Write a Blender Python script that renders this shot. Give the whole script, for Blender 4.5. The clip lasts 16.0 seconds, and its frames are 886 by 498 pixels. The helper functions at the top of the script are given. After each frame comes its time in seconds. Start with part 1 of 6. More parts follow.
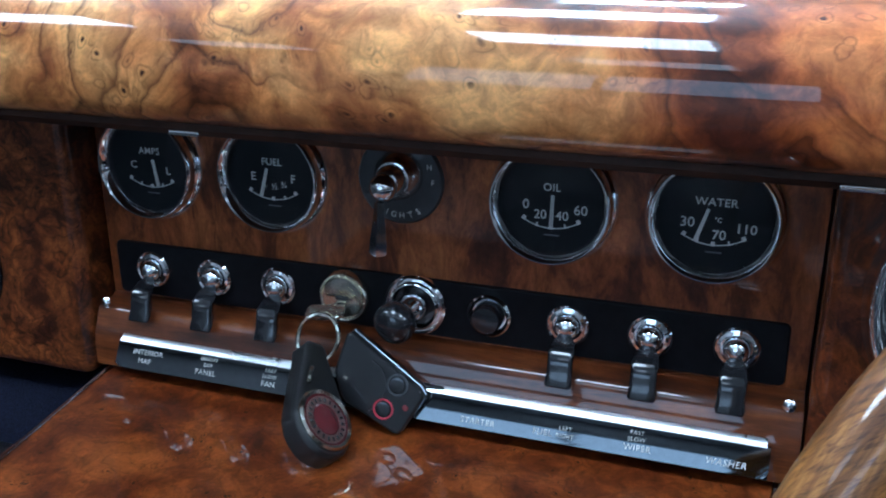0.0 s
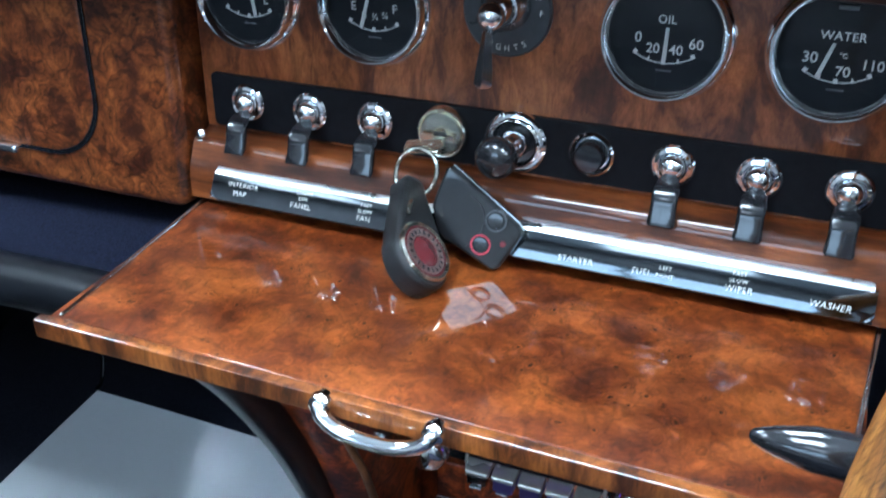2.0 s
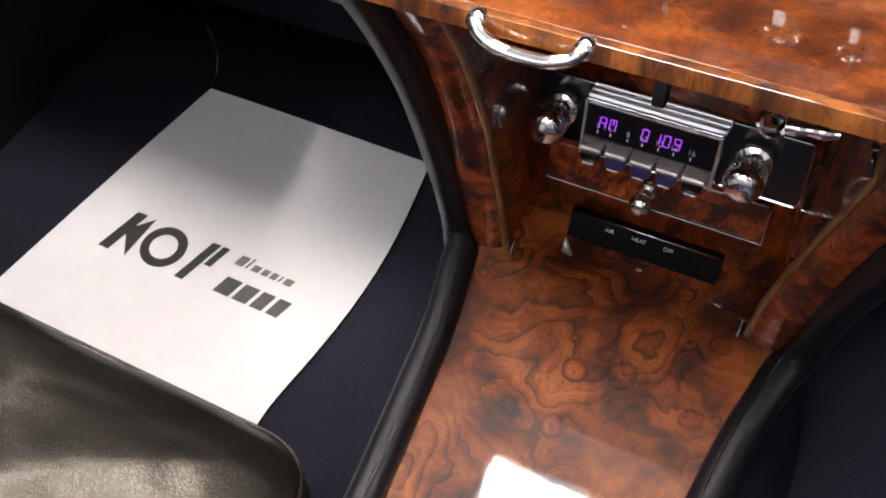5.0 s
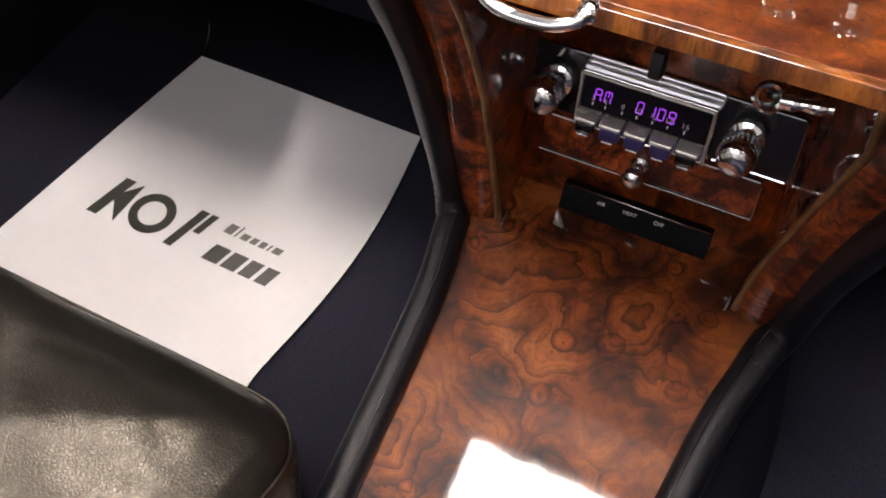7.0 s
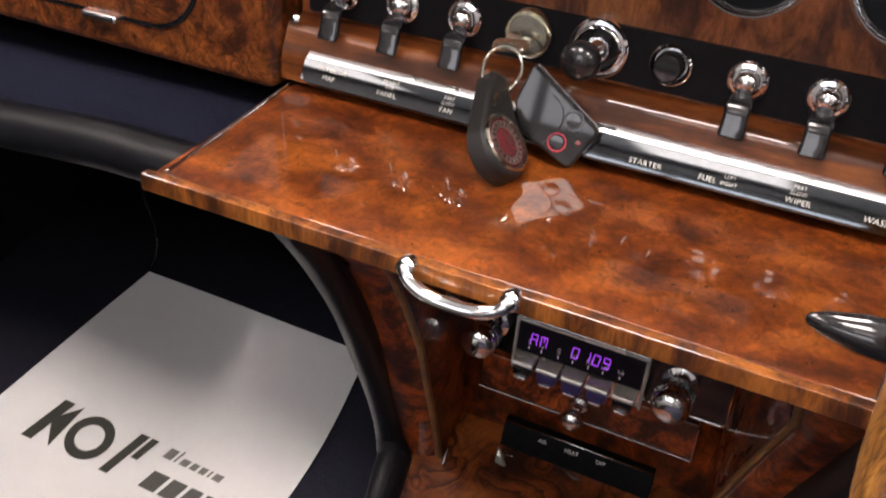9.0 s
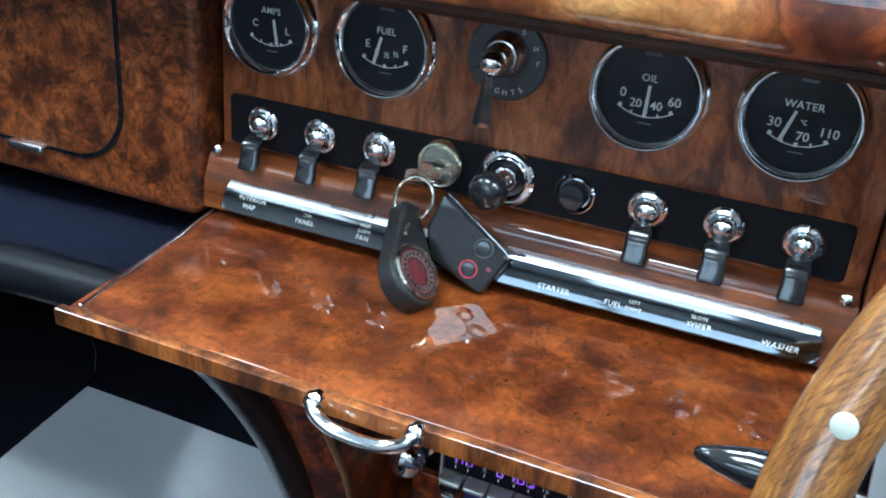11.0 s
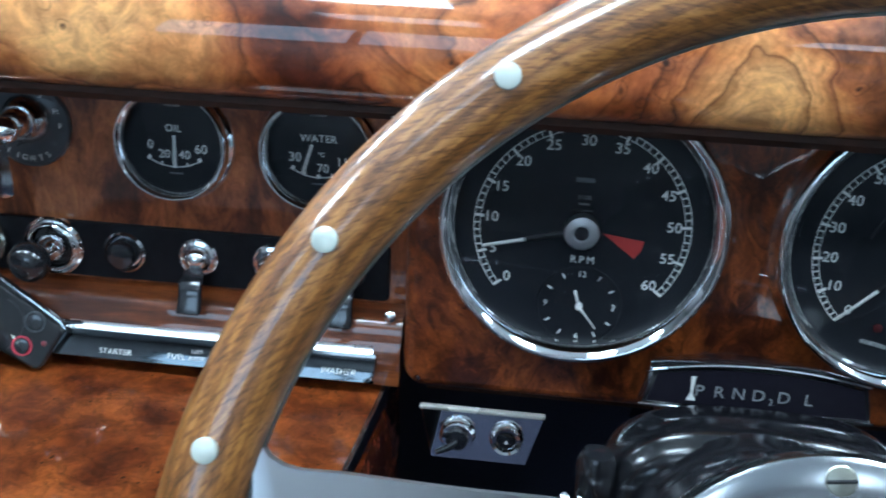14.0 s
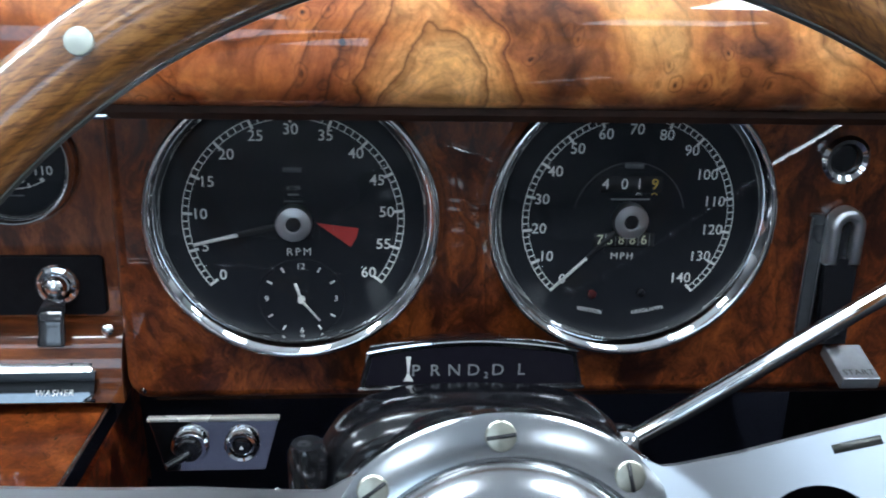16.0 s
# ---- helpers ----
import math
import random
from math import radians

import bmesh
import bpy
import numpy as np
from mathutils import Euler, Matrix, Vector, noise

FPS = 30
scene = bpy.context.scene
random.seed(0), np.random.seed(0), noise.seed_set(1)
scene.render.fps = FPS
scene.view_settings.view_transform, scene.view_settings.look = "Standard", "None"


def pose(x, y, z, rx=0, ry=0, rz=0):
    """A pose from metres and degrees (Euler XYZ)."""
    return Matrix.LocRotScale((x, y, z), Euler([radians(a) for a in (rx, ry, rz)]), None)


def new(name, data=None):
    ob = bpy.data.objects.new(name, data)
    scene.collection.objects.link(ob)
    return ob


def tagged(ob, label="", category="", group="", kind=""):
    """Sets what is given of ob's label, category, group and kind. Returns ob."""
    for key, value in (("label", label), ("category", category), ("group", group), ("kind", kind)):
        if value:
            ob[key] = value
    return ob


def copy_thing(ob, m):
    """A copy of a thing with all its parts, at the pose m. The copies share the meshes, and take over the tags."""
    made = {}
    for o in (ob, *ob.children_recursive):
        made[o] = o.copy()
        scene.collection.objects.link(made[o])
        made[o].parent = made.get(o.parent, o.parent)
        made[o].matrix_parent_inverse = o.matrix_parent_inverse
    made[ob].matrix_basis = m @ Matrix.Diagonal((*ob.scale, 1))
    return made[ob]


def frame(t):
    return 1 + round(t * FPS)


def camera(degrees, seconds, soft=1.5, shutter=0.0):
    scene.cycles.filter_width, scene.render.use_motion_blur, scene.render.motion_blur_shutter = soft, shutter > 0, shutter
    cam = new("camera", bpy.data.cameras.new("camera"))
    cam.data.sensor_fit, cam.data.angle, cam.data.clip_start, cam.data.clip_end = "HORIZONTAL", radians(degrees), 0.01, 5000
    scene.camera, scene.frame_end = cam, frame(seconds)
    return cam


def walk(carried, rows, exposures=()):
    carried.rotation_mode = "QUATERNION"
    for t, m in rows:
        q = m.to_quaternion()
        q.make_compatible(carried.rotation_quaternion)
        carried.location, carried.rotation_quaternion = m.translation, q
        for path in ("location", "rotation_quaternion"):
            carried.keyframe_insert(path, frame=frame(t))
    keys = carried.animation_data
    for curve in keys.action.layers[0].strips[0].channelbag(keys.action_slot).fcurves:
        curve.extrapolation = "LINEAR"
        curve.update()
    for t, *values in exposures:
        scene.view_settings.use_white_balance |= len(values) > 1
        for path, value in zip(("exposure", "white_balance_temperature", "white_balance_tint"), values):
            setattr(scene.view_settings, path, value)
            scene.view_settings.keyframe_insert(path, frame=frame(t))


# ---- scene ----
cam = camera(49.80, 16.0, soft=1.9, shutter=0.4)
PATH = [
    (0.0, 0.16172, -0.41687, 0.73677, 19.569, -19.888, -0.305),
    (0.5, 0.15157, -0.42167, 0.73584, 20.031, -20.771, 0.181),
    (1.0, 0.14689, -0.42277, 0.73123, 20.806, -22.346, 0.307),
    (1.5, 0.14393, -0.42411, 0.72585, 21.929, -24.852, 0.117),
    (2.0, 0.13823, -0.43204, 0.71264, 22.441, -26.744, 0.458),
    (2.5, 0.13342, -0.43957, 0.7033, 23.146, -29.255, 0.457),
    (3.0, 0.12975, -0.4469, 0.69585, 23.943, -31.927, 0.655),
    (3.5, 0.1289, -0.45607, 0.68852, 24.936, -34.503, 0.928),
    (4.0, 0.12947, -0.47044, 0.68317, 25.813, -37.08, 1.349),
    (4.5, 0.13394, -0.49117, 0.67499, 26.754, -39.176, 1.62),
    (7.0, 0.13151, -0.51333, 0.66268, 25.333, -40.734, 4.562),
    (7.5, 0.13217, -0.50618, 0.67586, 24.947, -38.282, 4.87),
    (8.0, 0.12928, -0.49476, 0.68678, 24.387, -36.038, 5.074),
    (8.5, 0.12829, -0.4867, 0.69614, 23.871, -33.408, 5.114),
    (9.0, 0.12842, -0.48151, 0.70585, 23.454, -30.653, 5.039),
    (11.5, 0.15973, -0.46907, 0.73224, 20.598, -24.436, 4.176),
    (12.0, 0.16992, -0.46863, 0.73363, 18.169, -23.889, 3.984),
    (12.5, 0.18774, -0.46477, 0.73099, 15.39, -22.849, 3.663),
    (13.0, 0.20779, -0.45935, 0.73147, 11.866, -22.085, 3.577),
    (13.5, 0.2275, -0.45276, 0.73301, 8.568, -21.568, 3.23),
    (14.0, 0.2473, -0.44643, 0.73407, 5.48, -21.122, 2.714),
    (14.5, 0.26621, -0.44254, 0.7326, 2.333, -20.685, 2.313),
    (15.0, 0.2816, -0.44241, 0.72898, -0.802, -20.181, 1.802),
    (15.5, 0.29101, -0.44258, 0.72447, -3.699, -19.826, 1.667),
    (16.0, 0.30399, -0.44178, 0.72126, -4.856, -19.637, 1.527),
]
walk(cam, [(t, pose(x, y, z, 90, 0, yaw) @ pose(0, 0, 0, pitch, 0, 0) @ pose(0, 0, 0, 0, 0, roll)) for t, x, y, z, yaw, pitch, roll in PATH],
     exposures=[(0, -1.25, 5000, 4), (1.0, -1.2, 4900, 3), (1.5, -0.4, 4750, -2), (2.0, -0.05, 5250, 2), (2.5, -0.05, 5900, 7), (4.0, -0.02, 7100, 17), (7, -0.33, 8000, 24), (9, -0.42, 8000, 24), (11.5, -0.10, 5150, -3), (12.5, -0.07, 5150, -3), (13.0, -0.50, 5150, -2), (14.5, -0.55, 5250, 1), (16, -0.56, 5800, 6)])

# ---- light ----
world = bpy.data.worlds.new("room_light")
scene.world = world
world.use_nodes = True
world.node_tree.nodes["Background"].inputs[0].default_value = (0.70, 0.85, 1.0, 1)
world.node_tree.nodes["Background"].inputs[1].default_value = 6.5


# ---- materials ----
def nodes_of(name):
    m = bpy.data.materials.new(name)
    m.use_nodes = True
    nt = m.node_tree
    return m, nt, nt.nodes["Principled BSDF"]


def add(nt, kind, **values):
    n = nt.nodes.new(kind)
    for k, v in values.items():
        if k in n.inputs:
            n.inputs[k].default_value = v
    return n


def ramp(nt, stops):
    n = nt.nodes.new("ShaderNodeValToRGB")
    e = n.color_ramp.elements
    while len(e) < len(stops):
        e.new(0.5)
    for el, (p, c) in zip(e, stops):
        el.position, el.color = p, (*c, 1)
    return n


def math_node(nt, op, a, b=None):
    n = nt.nodes.new("ShaderNodeMath")
    n.operation = op
    for i, v in enumerate((a, b)):
        if v is None:
            continue
        if isinstance(v, (int, float)):
            n.inputs[i].default_value = v
        else:
            nt.links.new(v, n.inputs[i])
    return n.outputs[0]


def mix(nt, kind, fac, a, b):
    n = nt.nodes.new("ShaderNodeMix")
    n.data_type, n.blend_type = "RGBA", kind
    for i, v in ((0, fac), (6, a), (7, b)):
        if isinstance(v, (int, float)):
            n.inputs[i].default_value = v
        elif isinstance(v, tuple):
            n.inputs[i].default_value = (*v, 1)
        else:
            nt.links.new(v, n.inputs[i])
    return n.outputs[2]


def coords(nt, stretch=(1, 1, 1), turn=(0, 0, 0), jitter=False):
    tc = nt.nodes.new("ShaderNodeTexCoord")
    mp = nt.nodes.new("ShaderNodeMapping")
    mp.inputs["Scale"].default_value = stretch
    mp.inputs["Rotation"].default_value = turn
    src = tc.outputs["Object"]
    if jitter:
        oi = nt.nodes.new("ShaderNodeObjectInfo")
        ad = nt.nodes.new("ShaderNodeVectorMath")
        nt.links.new(src, ad.inputs[0])
        nt.links.new(oi.outputs["Random"], ad.inputs[1])
        src = ad.outputs[0]
    nt.links.new(src, mp.inputs["Vector"])
    return mp.outputs[0]


def noise_tex(nt, vec, scale, detail=4.0, rough=0.5, distort=0.0):
    n = add(nt, "ShaderNodeTexNoise", Scale=scale, Detail=detail, Roughness=rough, Distortion=distort)
    nt.links.new(vec, n.inputs["Vector"])
    return n


def warp(nt, vec, scale, amount):
    """The coordinates pushed about by a noise."""
    n = noise_tex(nt, vec, scale, 3)
    sub = nt.nodes.new("ShaderNodeVectorMath")
    sub.operation = "SUBTRACT"
    nt.links.new(n.outputs["Color"], sub.inputs[0])
    sub.inputs[1].default_value = (0.5, 0.5, 0.5)
    mul = nt.nodes.new("ShaderNodeVectorMath")
    mul.operation = "SCALE"
    nt.links.new(sub.outputs[0], mul.inputs[0])
    mul.inputs["Scale"].default_value = amount
    ad = nt.nodes.new("ShaderNodeVectorMath")
    nt.links.new(vec, ad.inputs[0])
    nt.links.new(mul.outputs[0], ad.inputs[1])
    return ad.outputs[0]


def burr(name, light, mid, dark, size=1.0, lines=0.6, eyes=0.7, stretch=(1, 1, 1), turn=(0, 0, 0), wave=0.0, bands=9.0, blotch=0.5, contrast=0.13, mottle=0.6, streak=0.0, rings=0.0, spread=False, knots=0.0, red=0.0):
    """Lacquered burr walnut: swirling figure, agate-like bands, pin knots, fine pores, under a thick clear coat."""
    m, nt, b = nodes_of(name)
    v0 = coords(nt, stretch, turn)
    v = warp(nt, v0, 9 / size, 0.07 * size)
    v = warp(nt, v, 38 / size, 0.020 * size)
    v = warp(nt, v, 130 / size, 0.0042 * size)
    big = noise_tex(nt, v, 24 / size, 9, 0.66)
    col = ramp(nt, [(0.5 - contrast, tuple(c * 0.6 for c in dark)), (0.5 - contrast * 0.45, dark), (0.5, mid), (0.5 + contrast * 0.8, light)])
    nt.links.new(big.outputs["Fac"], col.inputs[0])
    out = col.outputs[0]
    if red:
        # redder heartwood in patches
        hr = ramp(nt, [(0.42, (1, 1, 1)), (0.62, (0.80, 0.52, 0.42))])
        hn = noise_tex(nt, v0, 6.5 / size, 3).outputs["Fac"]
        nt.links.new(hn, hr.inputs[0])
        out = mix(nt, "MULTIPLY", red, out, hr.outputs[0])
    # nested bands, each dark and sharp on one side and fading on the other
    cont = noise_tex(nt, v, 10 / size, 2.2, 0.45, 0.9)
    level = math_node(nt, "MULTIPLY", cont.outputs["Fac"], bands)
    if rings:
        vr = add(nt, "ShaderNodeTexVoronoi", Scale=24 / size)
        vr.feature = "SMOOTH_F1"
        vr.inputs["Smoothness"].default_value = 0.35
        nt.links.new(v, vr.inputs["Vector"])
        level = math_node(nt, "ADD", level, math_node(nt, "MULTIPLY", vr.outputs["Distance"], rings))
    saw = math_node(nt, "FRACT", level)
    lr = ramp(nt, [(0.0, (0.13, 0.10, 0.09)), (0.07, (0.30, 0.25, 0.22)), (0.20, (0.62, 0.58, 0.55)), (0.42, (0.97, 0.97, 0.97)), (0.75, (1.14, 1.14, 1.12)), (0.94, (0.84, 0.82, 0.80)), (1.0, (0.3, 0.25, 0.22))])
    nt.links.new(saw, lr.inputs[0])
    where = ramp(nt, [(0.36, (0.30, 0.30, 0.30)), (0.52, (1, 1, 1))] if spread else [(0.38, (0.15, 0.15, 0.15)), (0.52, (1, 1, 1))])
    nt.links.new(noise_tex(nt, v, 16 / size, 3).outputs["Fac"], where.inputs[0])
    out = mix(nt, "MULTIPLY", math_node(nt, "MULTIPLY", where.outputs[0], lines), out, lr.outputs[0])
    if bands:
        # a finer set of lines between them
        lf = ramp(nt, [(0.0, (0.45, 0.38, 0.34)), (0.25, (0.9, 0.9, 0.9)), (0.8, (1.06, 1.06, 1.06)), (1.0, (0.7, 0.66, 0.62))])
        nt.links.new(math_node(nt, "FRACT", math_node(nt, "MULTIPLY", level, 3.3)), lf.inputs[0])
        out = mix(nt, "MULTIPLY", math_node(nt, "MULTIPLY", where.outputs[0], lines * 0.55), out, lf.outputs[0])
    if knots:
        # round eyes with a rim, each its own size
        vk = add(nt, "ShaderNodeTexVoronoi", Scale=20 / size)
        nt.links.new(warp(nt, warp(nt, v0, 9 / size, 0.03 * size), 60 / size, 0.008 * size), vk.inputs["Vector"])
        sepk = nt.nodes.new("ShaderNodeSeparateColor")
        nt.links.new(vk.outputs["Color"], sepk.inputs[0])
        rel = math_node(nt, "DIVIDE", vk.outputs["Distance"], math_node(nt, "ADD", math_node(nt, "MULTIPLY", sepk.outputs[0], 0.62), 0.06))
        kr = ramp(nt, [(0.0, (0.10, 0.05, 0.04)), (0.12, (0.45, 0.32, 0.26)), (0.22, (1.0, 0.86, 0.78)), (0.55, (1.06, 0.92, 0.84)), (0.74, (0.62, 0.52, 0.46)), (0.80, (0.22, 0.16, 0.13)), (0.90, (0.62, 0.56, 0.52)), (1.0, (1, 1, 1))])
        nt.links.new(rel, kr.inputs[0])
        ck = ramp(nt, [(0.45, (0, 0, 0)), (0.49, (1, 1, 1))])
        nt.links.new(noise_tex(nt, v0, 9 / size, 2).outputs["Fac"], ck.inputs[0])
        out = mix(nt, "MULTIPLY", math_node(nt, "MULTIPLY", ck.outputs[0], knots), out, kr.outputs[0])
    # pin knots, each a dark point in a ring, in clusters
    for scale, lo, hi, force in ((62, 0.47, 0.57, 1.0), (150, 0.42, 0.53, 0.9)):
        vo = add(nt, "ShaderNodeTexVoronoi", Scale=scale / size)
        nt.links.new(v, vo.inputs["Vector"])
        knot = ramp(nt, [(0.10, (1, 1, 1)), (0.20, (0.05, 0.05, 0.05)), (0.27, (0.08, 0.08, 0.08)), (0.36, (0.50, 0.50, 0.50)), (0.43, (0, 0, 0))])
        nt.links.new(vo.outputs["Distance"], knot.inputs[0])
        clump = ramp(nt, [(lo, (0, 0, 0)), (hi, (1, 1, 1))])
        nt.links.new(noise_tex(nt, v0, scale / 4.2 / size, 3).outputs["Fac"], clump.inputs[0])
        fac = math_node(nt, "MULTIPLY", math_node(nt, "MULTIPLY", knot.outputs[0], clump.outputs[0]), eyes * force)
        out = mix(nt, "MIX", fac, out, tuple(c * 0.5 for c in dark))
    if wave:
        w = add(nt, "ShaderNodeTexWave", Scale=14.0 / size, Distortion=6.0, Detail=4.0)
        w.inputs["Detail Scale"].default_value = 1.8
        nt.links.new(v, w.inputs["Vector"])
        wr = ramp(nt, [(0.1, (0.45, 0.40, 0.37)), (0.6, (1.08, 1.08, 1.08))])
        nt.links.new(w.outputs["Fac"], wr.inputs[0])
        out = mix(nt, "MULTIPLY", wave, out, wr.outputs[0])
    if streak:
        s = noise_tex(nt, warp(nt, coords(nt, (1.0, 1.0, 0.10)), 14, 0.012), 130, 4, 0.65)
        sr = ramp(nt, [(0.35, (0.55, 0.5, 0.46)), (0.62, (1.1, 1.1, 1.1))])
        nt.links.new(s.outputs["Fac"], sr.inputs[0])
        out = mix(nt, "MULTIPLY", streak, out, sr.outputs[0])
    # mottling at the size of a fingertip, and pores
    mo = noise_tex(nt, v, 120 / size, 5, 0.7, 0.6)
    mr = ramp(nt, [(0.33, (0.40, 0.34, 0.30)), (0.5, (0.95, 0.93, 0.92)), (0.66, (1.25, 1.25, 1.2))])
    nt.links.new(mo.outputs["Fac"], mr.inputs[0])
    out = mix(nt, "MULTIPLY", mottle, out, mr.outputs[0])
    fine = noise_tex(nt, coords(nt, tuple(s * t for s, t in zip(stretch, (1, 3, 1)))), 620, 3, 0.7)
    fr = ramp(nt, [(0.36, (0.62, 0.58, 0.55)), (0.6, (1.12, 1.1, 1.06))])
    nt.links.new(fine.outputs["Fac"], fr.inputs[0])
    out = mix(nt, "MULTIPLY", 0.45, out, fr.outputs[0])
    bl = ramp(nt, [(0.34, (0.38, 0.32, 0.28)), (0.60, (1.05, 1.05, 1.05))])
    nt.links.new(noise_tex(nt, v0, 8 / size, 3).outputs["Fac"], bl.inputs[0])
    out = mix(nt, "MULTIPLY", blotch, out, bl.outputs[0])
    nt.links.new(out, b.inputs["Base Color"])
    b.inputs["Roughness"].default_value = 0.42
    b.inputs["Specular IOR Level"].default_value = 0.2
    b.inputs["Coat Weight"].default_value = 1.0
    b.inputs["Coat Roughness"].default_value = 0.02
    b.inputs["Coat IOR"].default_value = 1.5
    bp = add(nt, "ShaderNodeBump", Strength=0.02, Distance=0.002)
    nt.links.new(noise_tex(nt, v0, 45, 2).outputs["Fac"], bp.inputs["Height"])
    nt.links.new(bp.outputs[0], b.inputs["Coat Normal"])
    return m


def figured(name, light, mid, brown, dark, size=1.0, bands=7.0, lines=0.8, eyes=2.0, knots=0.6, stretch=(1, 1, 1), turn=(0, 0, 0), shift=(0, 0, 0), red=0.0, heart=None, pins=0.6, sheet=0.35, contrast=0.10, eye_scale=27.0, pin_scale=120.0, heavy=False):
    """Figured burr: contour-like growth lines that flow round scattered eyes, under a thick clear coat."""
    m, nt, b = nodes_of(name)
    src = coords(nt, stretch, turn)
    mv = nt.nodes.new("ShaderNodeVectorMath")
    nt.links.new(src, mv.inputs[0])
    mv.inputs[1].default_value = shift
    v0 = mv.outputs[0]
    v = warp(nt, v0, 7 / size, 0.085 * size)
    v = warp(nt, v, 30 / size, (0.024 if heavy else 0.016) * size)
    v = warp(nt, v, 110 / size, 0.0026 * size)
    # eyes: a hill in the growth field round each one, so that the lines close about it
    vo = add(nt, "ShaderNodeTexVoronoi", Scale=eye_scale / size)
    nt.links.new(warp(nt, warp(nt, v0, 12 / size, 0.02 * size), 70 / size, 0.007 * size), vo.inputs["Vector"])
    sep = nt.nodes.new("ShaderNodeSeparateColor")
    nt.links.new(vo.outputs["Color"], sep.inputs[0])
    reach = math_node(nt, "ADD", math_node(nt, "MULTIPLY", sep.outputs[0], 0.42), 0.16)
    rel = math_node(nt, "DIVIDE", vo.outputs["Distance"], reach)
    hill = math_node(nt, "POWER", math_node(nt, "MAXIMUM", math_node(nt, "SUBTRACT", 1.0, rel), 0.0), 1.6)
    crowd = ramp(nt, [(0.46, (0, 0, 0)), (0.55, (1, 1, 1))])
    nt.links.new(noise_tex(nt, v0, 8 / size, 2).outputs["Fac"], crowd.inputs[0])
    hill = math_node(nt, "MULTIPLY", hill, crowd.outputs[0])
    field = noise_tex(nt, v, 5.5 / size, 1.4, 0.42)
    level = math_node(nt, "ADD", math_node(nt, "MULTIPLY", field.outputs["Fac"], bands * 2.2), math_node(nt, "MULTIPLY", hill, eyes))
    # ground colour in broad clouds, then streaked along the lines
    cloud = noise_tex(nt, v, 11 / size, 5, 0.52)
    tone = math_node(nt, "ADD", math_node(nt, "MULTIPLY", cloud.outputs["Fac"], 1.0), math_node(nt, "MULTIPLY", hill, 0.10))
    col = ramp(nt, [(0.5 - contrast * 1.3, dark), (0.5 - contrast * 0.6, brown), (0.5, mid), (0.5 + contrast, light)])
    nt.links.new(tone, col.inputs[0])
    out = col.outputs[0]
    if red:
        hr = ramp(nt, [(0.42, (1, 1, 1)), (0.62, (0.74, 0.46, 0.36))])
        hn = noise_tex(nt, v0, 5 / size, 3).outputs["Fac"]
        if heart is not None:
            # the heart lies between two places along the veneer
            hx = nt.nodes.new("ShaderNodeSeparateXYZ")
            nt.links.new(warp(nt, coords(nt), 22, 0.05), hx.inputs[0])
            near = math_node(nt, "ABSOLUTE", math_node(nt, "SUBTRACT", hx.outputs[0], (heart[0] + heart[1]) / 2))
            hn = math_node(nt, "SUBTRACT", 0.62, math_node(nt, "MULTIPLY", math_node(nt, "SUBTRACT", near, (heart[1] - heart[0]) / 2), 5.0))
        nt.links.new(hn, hr.inputs[0])
        out = mix(nt, "MULTIPLY", red, out, hr.outputs[0])
    where = ramp(nt, [(0.38, (0.25, 0.25, 0.25)), (0.48, (0.85, 0.85, 0.85)), (0.56, (1, 1, 1))])
    nt.links.new(noise_tex(nt, v, 9 / size, 3).outputs["Fac"], where.inputs[0])
    wide = 1.9 if heavy else 1.0
    for times, force, stops in ((1.0, 1.0, [(0.0, (0.10, 0.07, 0.06)), (0.035 * wide, (0.22, 0.17, 0.15)), (0.10 * wide, (0.55, 0.48, 0.44)), (0.20 + 0.10 * wide, (0.86, 0.84, 0.82)), (0.62, (1.12, 1.12, 1.10)), (0.92, (0.98, 0.96, 0.95)), (1.0, (0.35, 0.28, 0.25))]),
                                (4.0, 0.9 if heavy else 0.55, [(0.0, (0.55, 0.48, 0.44)), (0.25, (0.95, 0.94, 0.93)), (0.75, (1.08, 1.08, 1.07)), (1.0, (0.75, 0.71, 0.68))])):
        lr = ramp(nt, stops)
        nt.links.new(math_node(nt, "FRACT", math_node(nt, "MULTIPLY", level, times)), lr.inputs[0])
        out = mix(nt, "MULTIPLY", math_node(nt, "MULTIPLY", where.outputs[0], lines * force), out, lr.outputs[0])
    # the dark pupil and rim of an eye
    kr = ramp(nt, [(0.0, (0.10, 0.05, 0.04)), (0.10, (0.35, 0.22, 0.18)), (0.20, (1.0, 0.84, 0.76)), (0.60, (1.06, 0.90, 0.80)), (0.80, (0.80, 0.68, 0.62)), (0.88, (0.36, 0.27, 0.23)), (1.0, (1, 1, 1))])
    nt.links.new(rel, kr.inputs[0])
    out = mix(nt, "MULTIPLY", math_node(nt, "MULTIPLY", crowd.outputs[0], knots), out, kr.outputs[0])
    # pin knots in clusters
    vp = add(nt, "ShaderNodeTexVoronoi", Scale=pin_scale / size)
    nt.links.new(v, vp.inputs["Vector"])
    pin = ramp(nt, [(0.10, (1, 1, 1)), (0.20, (0, 0, 0)), (0.30, (0, 0, 0)), (0.36, (0.45, 0.45, 0.45)), (0.44, (0, 0, 0))])
    nt.links.new(vp.outputs["Distance"], pin.inputs[0])
    clump = ramp(nt, [(0.50, (0, 0, 0)), (0.58, (1, 1, 1))])
    nt.links.new(noise_tex(nt, v0, 20 / size, 3).outputs["Fac"], clump.inputs[0])
